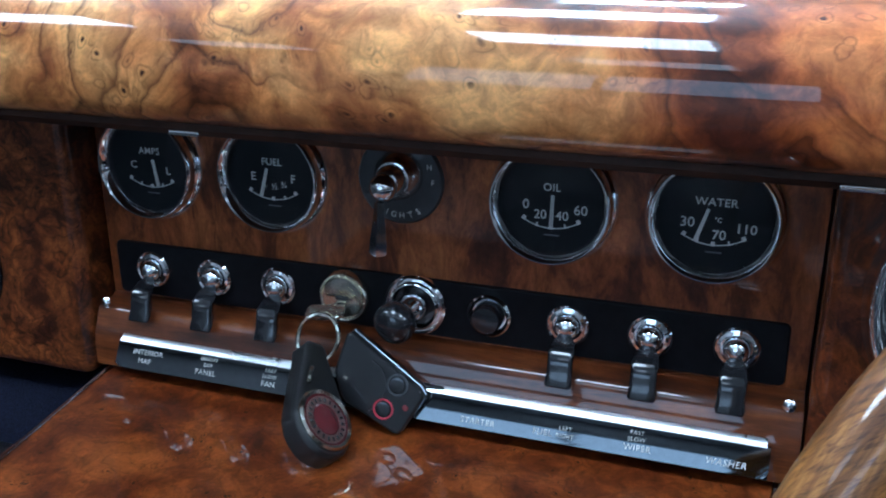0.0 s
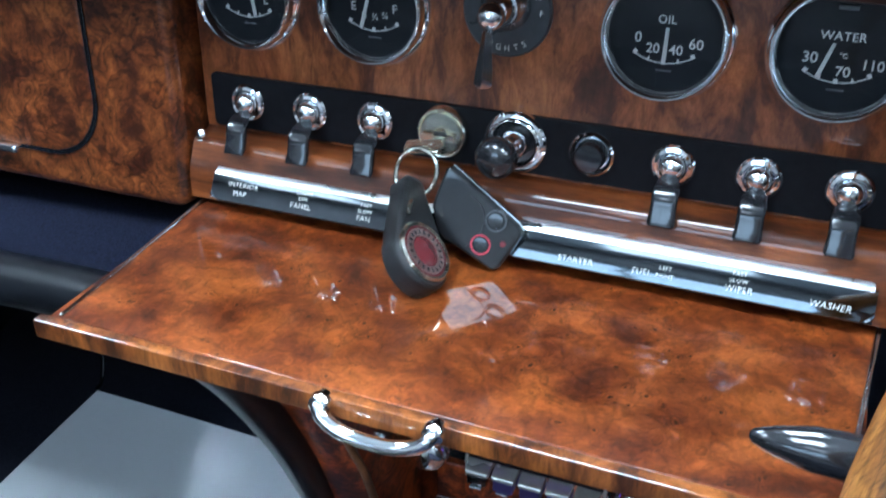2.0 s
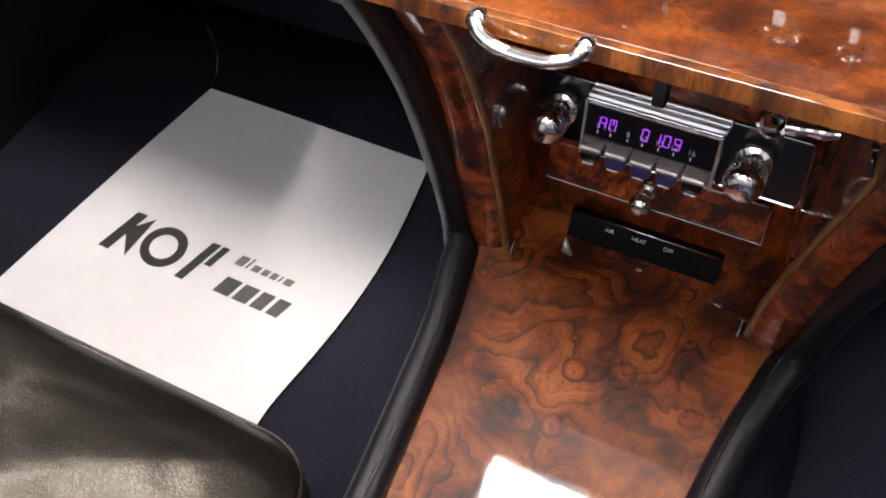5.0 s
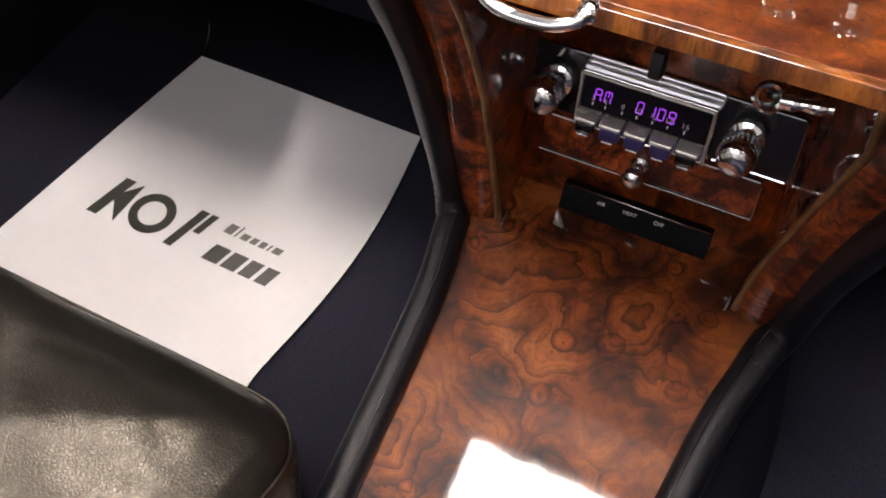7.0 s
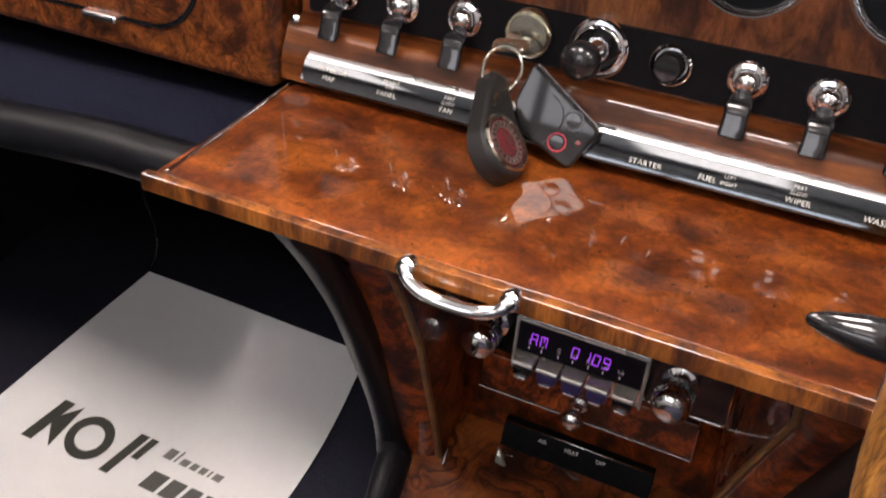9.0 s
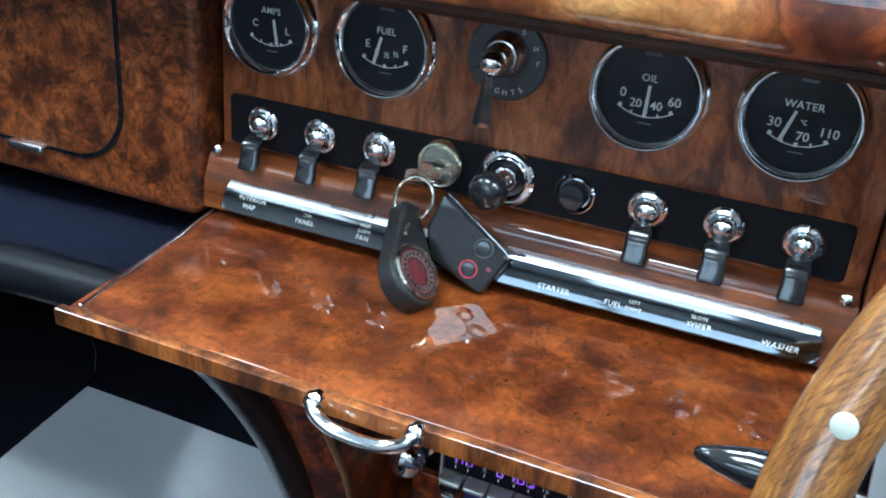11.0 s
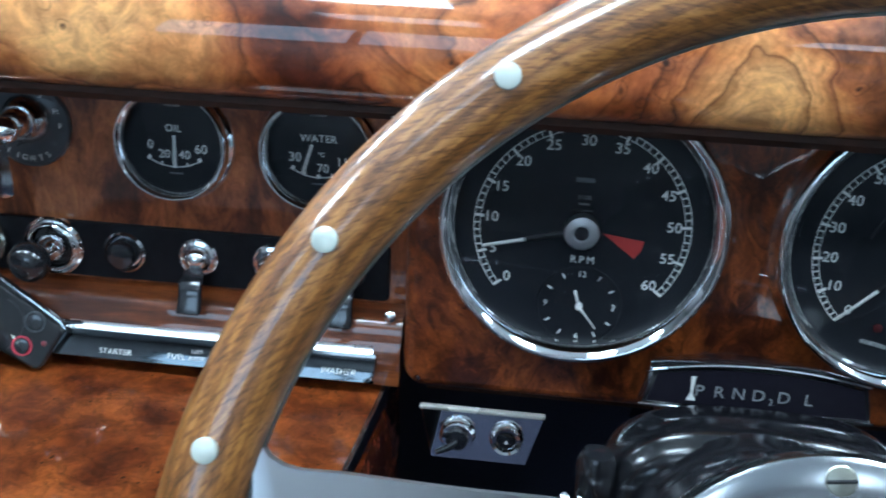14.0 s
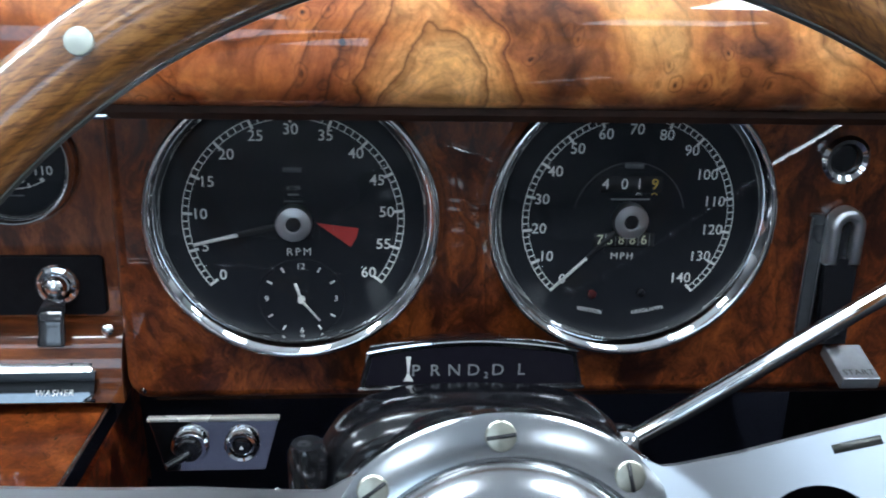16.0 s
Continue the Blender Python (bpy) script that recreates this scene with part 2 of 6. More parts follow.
    out = mix(nt, "MIX", math_node(nt, "MULTIPLY", math_node(nt, "MULTIPLY", pin.outputs[0], clump.outputs[0]), pins), out, tuple(c * 0.5 for c in dark))
    # silky figure across the grain, and pores
    silk = ramp(nt, [(0.34, (0.62, 0.58, 0.55)), (0.64, (1.14, 1.14, 1.12))])
    nt.links.new(noise_tex(nt, v, 60 / size, 5, 0.62, 0.8).outputs["Fac"], silk.inputs[0])
    out = mix(nt, "MULTIPLY", sheet, out, silk.outputs[0])
    fr = ramp(nt, [(0.36, (0.66, 0.62, 0.60)), (0.6, (1.10, 1.09, 1.06))])
    nt.links.new(noise_tex(nt, v0, 700, 3, 0.7).outputs["Fac"], fr.inputs[0])
    out = mix(nt, "MULTIPLY", 0.30, out, fr.outputs[0])
    nt.links.new(out, b.inputs["Base Color"])
    b.inputs["Roughness"].default_value = 0.42
    b.inputs["Specular IOR Level"].default_value = 0.2
    b.inputs["Coat Weight"].default_value = 1.0
    b.inputs["Coat Roughness"].default_value = 0.02
    b.inputs["Coat IOR"].default_value = 1.5
    bp = add(nt, "ShaderNodeBump", Strength=0.02, Distance=0.002)
    nt.links.new(noise_tex(nt, v0, 45, 2).outputs["Fac"], bp.inputs["Height"])
    nt.links.new(bp.outputs[0], b.inputs["Coat Normal"])
    return m


def simple(name, colour, rough=0.4, metal=0.0, coat=0.0, vary=0.15, grain=200.0, bump=0.0, bump_scale=300.0, spec=0.5, coat_rough=0.05):
    """A plain surface with a little mottling in its colour and gloss."""
    m, nt, b = nodes_of(name)
    v = coords(nt, jitter=True)
    n = noise_tex(nt, v, grain, 4, 0.6)
    r = ramp(nt, [(0.3, tuple(c * (1 - vary) for c in colour)), (0.7, tuple(min(1, c * (1 + vary)) for c in colour))])
    nt.links.new(n.outputs["Fac"], r.inputs[0])
    nt.links.new(r.outputs[0], b.inputs["Base Color"])
    smear = noise_tex(nt, v, grain * 0.17, 3)
    nt.links.new(math_node(nt, "ADD", math_node(nt, "MULTIPLY", smear.outputs["Fac"], rough * 0.6), rough * 0.7), b.inputs["Roughness"])
    b.inputs["Metallic"].default_value = metal
    b.inputs["Specular IOR Level"].default_value = spec
    b.inputs["Coat Weight"].default_value = coat
    b.inputs["Coat Roughness"].default_value = coat_rough
    if bump:
        bp = add(nt, "ShaderNodeBump", Strength=bump, Distance=0.001)
        nt.links.new(noise_tex(nt, v, bump_scale, 4, 0.6).outputs["Fac"], bp.inputs["Height"])
        nt.links.new(bp.outputs[0], b.inputs["Normal"])
    return m


def leather(name, colour, rough=0.38, cell=420.0, wrinkle=0.25, spec=0.5, strength=0.45, depth=0.0006):
    m, nt, b = nodes_of(name)
    v = coords(nt)
    vo = add(nt, "ShaderNodeTexVoronoi", Scale=cell)
    vo.feature = "DISTANCE_TO_EDGE"
    nt.links.new(warp(nt, v, cell * 0.6, 0.002), vo.inputs["Vector"])
    edge = ramp(nt, [(0.0, (0, 0, 0)), (0.25, (1, 1, 1))])
    nt.links.new(vo.outputs["Distance"], edge.inputs[0])
    crease = noise_tex(nt, coords(nt, (1, 2.2, 1), (0, 0, 0.6)), 28, 4, 0.6, 1.0)
    h = math_node(nt, "ADD", math_node(nt, "MULTIPLY", edge.outputs[0], 0.25), math_node(nt, "MULTIPLY", crease.outputs["Fac"], wrinkle * 8))
    bp = add(nt, "ShaderNodeBump", Strength=strength, Distance=depth)
    nt.links.new(h, bp.inputs["Height"])
    nt.links.new(bp.outputs[0], b.inputs["Normal"])
    n = noise_tex(nt, v, 30, 4)
    r = ramp(nt, [(0.3, tuple(c * 0.75 for c in colour)), (0.7, tuple(c * 1.25 for c in colour))])
    nt.links.new(n.outputs["Fac"], r.inputs[0])
    nt.links.new(r.outputs[0], b.inputs["Base Color"])
    nt.links.new(math_node(nt, "ADD", math_node(nt, "MULTIPLY", n.outputs["Fac"], 0.08), rough - 0.04), b.inputs["Roughness"])
    b.inputs["Specular IOR Level"].default_value = spec
    return m


def carpet(name, colour):
    m, nt, b = nodes_of(name)
    v = coords(nt)
    n = noise_tex(nt, v, 900, 3, 0.7)
    r = ramp(nt, [(0.3, tuple(c * 0.4 for c in colour)), (0.7, tuple(c * 1.5 for c in colour))])
    nt.links.new(n.outputs["Fac"], r.inputs[0])
    nt.links.new(r.outputs[0], b.inputs["Base Color"])
    b.inputs["Roughness"].default_value = 0.95
    b.inputs["Specular IOR Level"].default_value = 0.1
    bp = add(nt, "ShaderNodeBump", Strength=0.9, Distance=0.002)
    nt.links.new(n.outputs["Fac"], bp.inputs["Height"])
    nt.links.new(bp.outputs[0], b.inputs["Normal"])
    return m


def rim_wood(name):
    """Laminated wheel-rim timber: long streaks round the rim, crossed by short slanting dark flecks."""
    m, nt, b = nodes_of(name)
    tc = nt.nodes.new("ShaderNodeTexCoord")
    sp = nt.nodes.new("ShaderNodeSeparateXYZ")
    nt.links.new(tc.outputs["UV"], sp.inputs[0])
    cb = nt.nodes.new("ShaderNodeCombineXYZ")
    slant = math_node(nt, "ADD", math_node(nt, "MULTIPLY", sp.outputs[0], 500.0), math_node(nt, "MULTIPLY", sp.outputs[1], 60.0))
    nt.links.new(slant, cb.inputs[0])
    nt.links.new(math_node(nt, "MULTIPLY", sp.outputs[0], 230.0), cb.inputs[1])
    pores = noise_tex(nt, cb.outputs[0], 1.0, 4, 0.62, 0.5)
    mp2 = nt.nodes.new("ShaderNodeMapping")
    mp2.inputs["Scale"].default_value = (26, 12, 1)
    nt.links.new(tc.outputs["UV"], mp2.inputs["Vector"])
    streak = noise_tex(nt, mp2.outputs[0], 2.0, 5, 0.6, 0.6)
    c1 = ramp(nt, [(0.36, (0.135, 0.049, 0.010)), (0.5, (0.250, 0.102, 0.022)), (0.64, (0.39, 0.175, 0.043))])
    nt.links.new(streak.outputs["Fac"], c1.inputs[0])
    c2 = ramp(nt, [(0.37, (0.36, 0.28, 0.22)), (0.49, (0.86, 0.83, 0.80)), (0.62, (1.15, 1.12, 1.1))])
    nt.links.new(pores.outputs["Fac"], c2.inputs[0])
    out = mix(nt, "MULTIPLY", 0.85, c1.outputs[0], c2.outputs[0])
    nt.links.new(out, b.inputs["Base Color"])
    b.inputs["Roughness"].default_value = 0.4
    b.inputs["Coat Weight"].default_value = 1.0
    b.inputs["Coat Roughness"].default_value = 0.02
    bp = add(nt, "ShaderNodeBump", Strength=0.06, Distance=0.0004)
    nt.links.new(pores.outputs["Fac"], bp.inputs["Height"])
    nt.links.new(bp.outputs[0], b.inputs["Coat Normal"])
    return m


def brushed(name, colour, rough=0.28):
    m, nt, b = nodes_of(name)
    n = noise_tex(nt, coords(nt, (0.15, 1, 1)), 260, 4, 0.6)
    r = ramp(nt, [(0.3, (rough * 0.96,) * 3), (0.7, (rough * 1.04,) * 3)])
    nt.links.new(n.outputs["Fac"], r.inputs[0])
    nt.links.new(r.outputs[0], b.inputs["Roughness"])
    b.inputs["Base Color"].default_value = (*colour, 1)
    b.inputs["Metallic"].default_value = 1.0
    return m


def glow(name, colour, strength):
    m, nt, b = nodes_of(name)
    b.inputs["Base Color"].default_value = (*[c * 0.8 for c in colour], 1)
    b.inputs["Emission Color"].default_value = (*colour, 1)
    b.inputs["Emission Strength"].default_value = strength
    return m


def clear_glass(name):
    """A thin pane: clear, with a Fresnel gloss."""
    m, nt, b = nodes_of(name)
    nt.nodes.remove(b)
    tr = nt.nodes.new("ShaderNodeBsdfTransparent")
    gl = add(nt, "ShaderNodeBsdfGlossy", Roughness=0.02)
    fr = add(nt, "ShaderNodeFresnel", IOR=1.32)
    mx = nt.nodes.new("ShaderNodeMixShader")
    nt.links.new(fr.outputs[0], mx.inputs[0])
    nt.links.new(tr.outputs[0], mx.inputs[1])
    nt.links.new(gl.outputs[0], mx.inputs[2])
    nt.links.new(mx.outputs[0], nt.nodes["Material Output"].inputs["Surface"])
    return m


W_RAIL = figured("burr_walnut_rail", (0.86, 0.43, 0.148), (0.64, 0.250, 0.073), (0.37, 0.118, 0.033), (0.105, 0.029, 0.010), size=0.58, bands=5.2, lines=0.72, eyes=0.9, knots=0.16, stretch=(0.9, 1, 0.85), shift=(0.31, 0.0, 0.12), red=0.8, heart=(0.13, 0.29), pins=1.0, sheet=1.0, contrast=0.12, pin_scale=80.0)
W_TRAY = figured("burr_walnut_tray", (0.320, 0.084, 0.0160), (0.190, 0.0430, 0.0083), (0.115, 0.0235, 0.0054), (0.055, 0.0125, 0.0042), size=0.30, bands=5.0, lines=0.28, eyes=0.8, knots=0.20, pins=1.0, sheet=1.0, contrast=0.16, eye_scale=20.0, pin_scale=46.0)
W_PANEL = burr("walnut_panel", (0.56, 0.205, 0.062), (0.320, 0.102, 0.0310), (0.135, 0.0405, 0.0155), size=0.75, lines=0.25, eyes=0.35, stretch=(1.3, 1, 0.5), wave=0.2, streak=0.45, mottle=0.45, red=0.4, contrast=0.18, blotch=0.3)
# Straight grain of its own; colour darkened to offset light on its upward face.
W_ROLL = burr("walnut_roll_darkened", (0.24, 0.070, 0.017), (0.135, 0.0360, 0.0088), (0.065, 0.0170, 0.0055), size=0.75, lines=0.0, eyes=0.0, stretch=(0.18, 1, 1.6), wave=0.12, streak=0.35, mottle=0.3, contrast=0.18, blotch=0.35)
W_DRIVER = burr("burr_walnut_driver_panel", (0.32, 0.0830, 0.0170), (0.160, 0.0375, 0.0088), (0.055, 0.0120, 0.0045), size=0.8, lines=0.6, contrast=0.18, blotch=0.35, eyes=0.8, stretch=(1.2, 1, 0.8), bands=8.0, rings=2.0)
W_GLOVE = burr("burr_walnut_glovebox", (0.30, 0.090, 0.0220), (0.155, 0.041, 0.0112), (0.060, 0.0150, 0.0056), size=0.45, lines=0.7, eyes=0.9, bands=7.0, rings=4.0, spread=True, contrast=0.18, blotch=0.3, knots=0.5)
W_TUNNEL = figured("burr_walnut_tunnel", (0.27, 0.074, 0.0160), (0.175, 0.040, 0.0082), (0.090, 0.0190, 0.0052), (0.032, 0.0078, 0.0034), size=0.60, bands=10.0, lines=0.8, eyes=2.2, knots=0.9, turn=(0, 0, 0.5), pins=0.6, sheet=0.6, contrast=0.105, eye_scale=26.0, heavy=True)
W_CONSOLE = burr("burr_walnut_console", (0.46, 0.095, 0.0165), (0.245, 0.0440, 0.0090), (0.078, 0.0125, 0.0045), size=0.7, lines=0.7, eyes=0.8, bands=9.0, rings=2.0)
W_EDGE = burr("walnut_edge_band", (0.33, 0.108, 0.021), (0.170, 0.050, 0.0105), (0.060, 0.0165, 0.0046), size=0.6, lines=0.0, eyes=0.0, stretch=(1, 1, 0.25), wave=0.15, streak=0.35, blotch=0.4)
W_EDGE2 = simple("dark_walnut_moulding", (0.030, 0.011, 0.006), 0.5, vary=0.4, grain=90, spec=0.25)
PALE_EDGE = simple("pale_edge_line", (0.17, 0.075, 0.024), 0.34, vary=0.5, grain=60, coat=0.3, coat_rough=0.15)
W_RIM = rim_wood("rim_timber")
CHROME = simple("chrome", (0.90, 0.91, 0.92), 0.05, 1.0, vary=0.03)
SOFT_CHROME = simple("worn_chrome", (0.62, 0.63, 0.64), 0.14, 1.0, vary=0.08)
NICKEL = simple("nickel_silver", (0.42, 0.41, 0.34), 0.34, 1.0, vary=0.15, bump=0.1)
ALLOY = brushed("brushed_aluminium", (0.52, 0.52, 0.53), 0.30)
POLISHED = brushed("polished_aluminium", (0.44, 0.45, 0.46), 0.17)
STRIP = simple("dark_mirror_strip", (0.13, 0.14, 0.15), 0.06, 1.0, vary=0.06)
SILVER = simple("silver_trim", (0.60, 0.58, 0.52), 0.26, 0.6, vary=0.08)
TAB_METAL = simple("satin_tab", (0.30, 0.31, 0.33), 0.38, 0.8, vary=0.1)
SATIN = simple("satin_chrome", (0.86, 0.87, 0.88), 0.30, 1.0, vary=0.03)
BLACK = simple("black_plastic", (0.012, 0.012, 0.014), 0.16, coat=0.5, vary=0.2)
BLACK_MATT = simple("black_vinyl", (0.013, 0.013, 0.015), 0.55, vary=0.25, bump=0.15, bump_scale=900)
BLACK_GLOSS = simple("black_enamel", (0.008, 0.008, 0.010), 0.16, coat=0.45, vary=0.2)
SHROUD = simple("black_shroud_enamel", (0.009, 0.009, 0.011), 0.22, coat=0.6, vary=0.1, coat_rough=0.09, spec=0.3)
BAND = simple("dull_alloy_band", (0.11, 0.12, 0.11), 0.4, 0.6, vary=0.15)
FACE = simple("gauge_face", (0.005, 0.006, 0.009), 0.6, vary=0.1, spec=0.25)
HEAT_BLACK = simple("dull_black_case", (0.005, 0.005, 0.006), 0.6, vary=0.2, spec=0.06)
SWITCH_BLACK = simple("black_switch_strip", (0.006, 0.006, 0.008), 0.5, vary=0.25, bump=0.15, bump_scale=900, spec=0.15)
GREY_PLATE = simple("smoked_plate", (0.045, 0.048, 0.052), 0.3, vary=0.15)
WHITE = simple("white_marking", (0.72, 0.72, 0.68), 0.6, vary=0.04, spec=0.2)
DIM_WHITE = simple("faded_marking", (0.24, 0.25, 0.25), 0.6, vary=0.1, spec=0.2)
YELLOW = simple("yellow_marking", (0.62, 0.42, 0.06), 0.6, vary=0.06)
ODO = simple("odometer_marking", (0.60, 0.60, 0.42), 0.6, vary=0.06)
RED = simple("red_marking", (0.34, 0.022, 0.018), 0.55, vary=0.1)
ROSE = simple("rose_metal", (0.30, 0.20, 0.18), 0.3, 0.8, vary=0.15)
PALE_NICKEL = simple("pale_nickel", (0.70, 0.68, 0.58), 0.16, 1.0, vary=0.12)
FAINT = simple("faint_marking", (0.12, 0.125, 0.13), 0.6, vary=0.1, spec=0.2)
RED_BTN = simple("red_ring", (0.50, 0.03, 0.055), 0.4, vary=0.1)
MAROON = simple("maroon_enamel", (0.13, 0.018, 0.022), 0.25, coat=0.6, vary=0.1)
DARK_LENS = simple("dark_red_lens", (0.045, 0.008, 0.009), 0.2, coat=0.6, vary=0.1)
PEARL = simple("pearl_rivet", (0.50, 0.53, 0.46), 0.25, coat=0.4, vary=0.03)
LEATHER = leather("black_leather", (0.0095, 0.0088, 0.0076), 0.31, 430, 0.05, 0.6, 0.55, 0.0006)
LEATHER.node_tree.nodes["Principled BSDF"].inputs["Specular Tint"].default_value = (1.0, 0.93, 0.78, 1)
ROLL_HIDE = leather("black_hide_roll", (0.006, 0.0065, 0.009), 0.34, 700, 0.03, 0.28)
REMOTE_SHELL = simple("remote_shell", (0.008, 0.008, 0.009), 0.45, coat=1.0, vary=0.2, coat_rough=0.04, spec=0.15)
FOB_HIDE = leather("fob_hide", (0.007, 0.007, 0.0075), 0.34, 1500, 0.05)
CARPET = carpet("navy_carpet", (0.030, 0.031, 0.048))
BLUE_TRIM = carpet("blue_trim_cloth", (0.014, 0.016, 0.032))
MAT_CARD = simple("glossy_card", (0.78, 0.79, 0.80), 0.30, vary=0.02, grain=20, coat=0.25, coat_rough=0.22)
INK = simple("grey_ink", (0.045, 0.045, 0.04), 0.35, vary=0.1)
INK_THIN = simple("thin_grey_ink", (0.16, 0.16, 0.15), 0.35, vary=0.1)
INK_WORN = simple("worn_grey_ink", (0.085, 0.085, 0.08), 0.35, vary=0.1)
GLASS = clear_glass("gauge_glass")
RADIO_BACK = simple("radio_dial", (0.010, 0.009, 0.014), 0.35, vary=0.1, spec=0.08)
LED = glow("led_violet", (0.34, 0.06, 0.90), 1.5)
FADED_DIGIT = glow("lit_dial_digit", (0.42, 0.40, 0.46), 1.1)
VIOLET = glow("button_violet", (0.03, 0.02, 0.11), 0.09)
TUBE = glow("fluorescent_tube", (0.92, 0.97, 1.0), 50.0)
# Rows ahead of the dash, made stronger to lift the rail above the tray.
TUBE_FRONT = glow("boosted_light_panel", (0.92, 0.97, 1.0), 78.0)
# Unseen row behind the seats, added as weak fill for upright surfaces.
TUBE_FILL = glow("fill_light_panel", (0.92, 0.97, 1.0), 8.0)
BASE_PAINT = simple("shutter_paint", (0.06, 0.065, 0.07), 0.6, vary=0.05, grain=3)
WALL_PAINT = simple("wall_paint", (0.42, 0.42, 0.43), 0.8, vary=0.05, grain=3)
CEIL_PAINT = simple("ceiling_paint", (0.80, 0.80, 0.80), 0.9, vary=0.04, grain=3)
FLOOR_PAINT = simple("floor_paint", (0.36, 0.37, 0.38), 0.75, vary=0.1, grain=4)


# ---- building helpers ----
def thing(name, at, label, category, group=""):
    ob = new(name)
    ob.location = at
    ob.empty_display_size = 0.02
    return tagged(ob, label, category, group)


def solid(name, bm, material, smooth=True):
    bmesh.ops.recalc_face_normals(bm, faces=bm.faces[:])
    for e in bm.edges:
        # large flats stay flat beside their small rounded edges
        if len(e.link_faces) == 2:
            turn = e.calc_face_angle(0.0)
            p, q = sorted(f.calc_area() for f in e.link_faces)
            e.smooth = turn < radians(38) and not (turn > 0.06 and q > 14 * p and max(len(f.verts) for f in e.link_faces) != 3)
    me = bpy.data.meshes.new(name)
    bm.to_mesh(me)
    bm.free()
    me.materials.append(material)
    if smooth:
        me.polygons.foreach_set("use_smooth", [True] * len(me.polygons))
    return me


def part(name, bm, material, parent, label="", smooth=True):
    """One mesh, in world coordinates, under a thing (an Empty) or under another part."""
    ob = new(name, bm if isinstance(bm, bpy.types.Mesh) else solid(name, bm, material, smooth))
    ob.parent = parent
    if parent.type == "EMPTY":
        ob.matrix_parent_inverse = Matrix.Translation(-parent.location)
    if label:
        ob["label"] = label
    return ob


def lone(name, bm, material, label, category, kind="", smooth=True):
    return tagged(new(name, solid(name, bm, material, smooth)), label, category, kind=kind)


def box(x0, x1, y0, y1, z0, z1, bevel=0.0, seg=2, bm=None, turn=None):
    own = bmesh.new()
    bmesh.ops.create_cube(own, size=1.0)
    for v in own.verts:
        v.co = Vector((x0 if v.co.x < 0 else x1, y0 if v.co.y < 0 else y1, z0 if v.co.z < 0 else z1))
    if bevel:
        bmesh.ops.bevel(own, geom=own.edges[:], offset=bevel, segments=seg, affect="EDGES", profile=0.5)
    if turn is not None:
        own.transform(turn)
    return join(bm, own)


def join(bm, own):
    """own added to bm, or own itself where there is none."""
    if bm is None:
        return own
    me = bpy.data.meshes.new("tmp")
    own.to_mesh(me)
    own.free()
    bm.from_mesh(me)
    bpy.data.meshes.remove(me)
    return bm


def axis_pose(at, way, up=(0, 0, 1)):
    """The pose whose z axis runs along way."""
    z = Vector(way).normalized()
    x = Vector(up).cross(z)
    x = Vector((1, 0, 0)) if x.length < 1e-6 else x.normalized()
    y = z.cross(x)
    return Matrix(((x.x, y.x, z.x, at[0]), (x.y, y.y, z.y, at[1]), (x.z, y.z, z.z, at[2]), (0, 0, 0, 1)))


def lathe(at, way, profile, seg=40, bm=None):
    """A turned shape: profile of (radius, height along way)."""
    own = bmesh.new()
    rings = []
    for r, h in profile:
        if r < 1e-6:
            rings.append([own.verts.new((0, 0, h))])
        else:
            rings.append([own.verts.new((r * math.cos(2 * math.pi * k / seg), r * math.sin(2 * math.pi * k / seg), h)) for k in range(seg)])
    for a, b in zip(rings, rings[1:]):
        for k in range(seg):
            j = (k + 1) % seg
            if len(a) == 1 and len(b) == 1:
                continue
            if len(a) == 1:
                own.faces.new((a[0], b[k], b[j]))
            elif len(b) == 1:
                own.faces.new((a[k], b[0], a[j]))
            else:
                own.faces.new((a[k], b[k], b[j], a[j]))
    own.transform(axis_pose(at, way))
    return join(bm, own)


def spline(points, steps=8):
    """A smooth line through the points."""
    p = [Vector(q) for q in points]
    out = []
    for i in range(len(p) - 1):
        a, b, c, d = p[max(i - 1, 0)], p[i], p[i + 1], p[min(i + 2, len(p) - 1)]
        for k in range(steps):
            t = k / steps
            out.append(0.5 * ((2 * b) + (c - a) * t + (2 * a - 5 * b + 4 * c - d) * t * t + (3 * b - a - 3 * c + d) * t ** 3))
    return out + [p[-1]]


def tube(points, radius, seg=14, bm=None, caps=True, up=(0, 0, 1)):
    """A round bar along the points; radius is a number or one for each point."""
    own = bmesh.new()
    pts = [Vector(p) for p in points]
    rings = []
    for i, p in enumerate(pts):
        way = pts[min(i + 1, len(pts) - 1)] - pts[max(i - 1, 0)]
        r = radius[i] if isinstance(radius, (list, tuple)) else radius
        m = axis_pose(p, way, up)
        rings.append([own.verts.new(m @ Vector((r * math.cos(2 * math.pi * k / seg), r * math.sin(2 * math.pi * k / seg), 0))) for k in range(seg)])
    for a, b in zip(rings, rings[1:]):
        for k in range(seg):
            j = (k + 1) % seg
            own.faces.new((a[k], a[j], b[j], b[k]))
    if caps:
        own.faces.new(rings[0])
        own.faces.new(rings[-1])
    return join(bm, own)


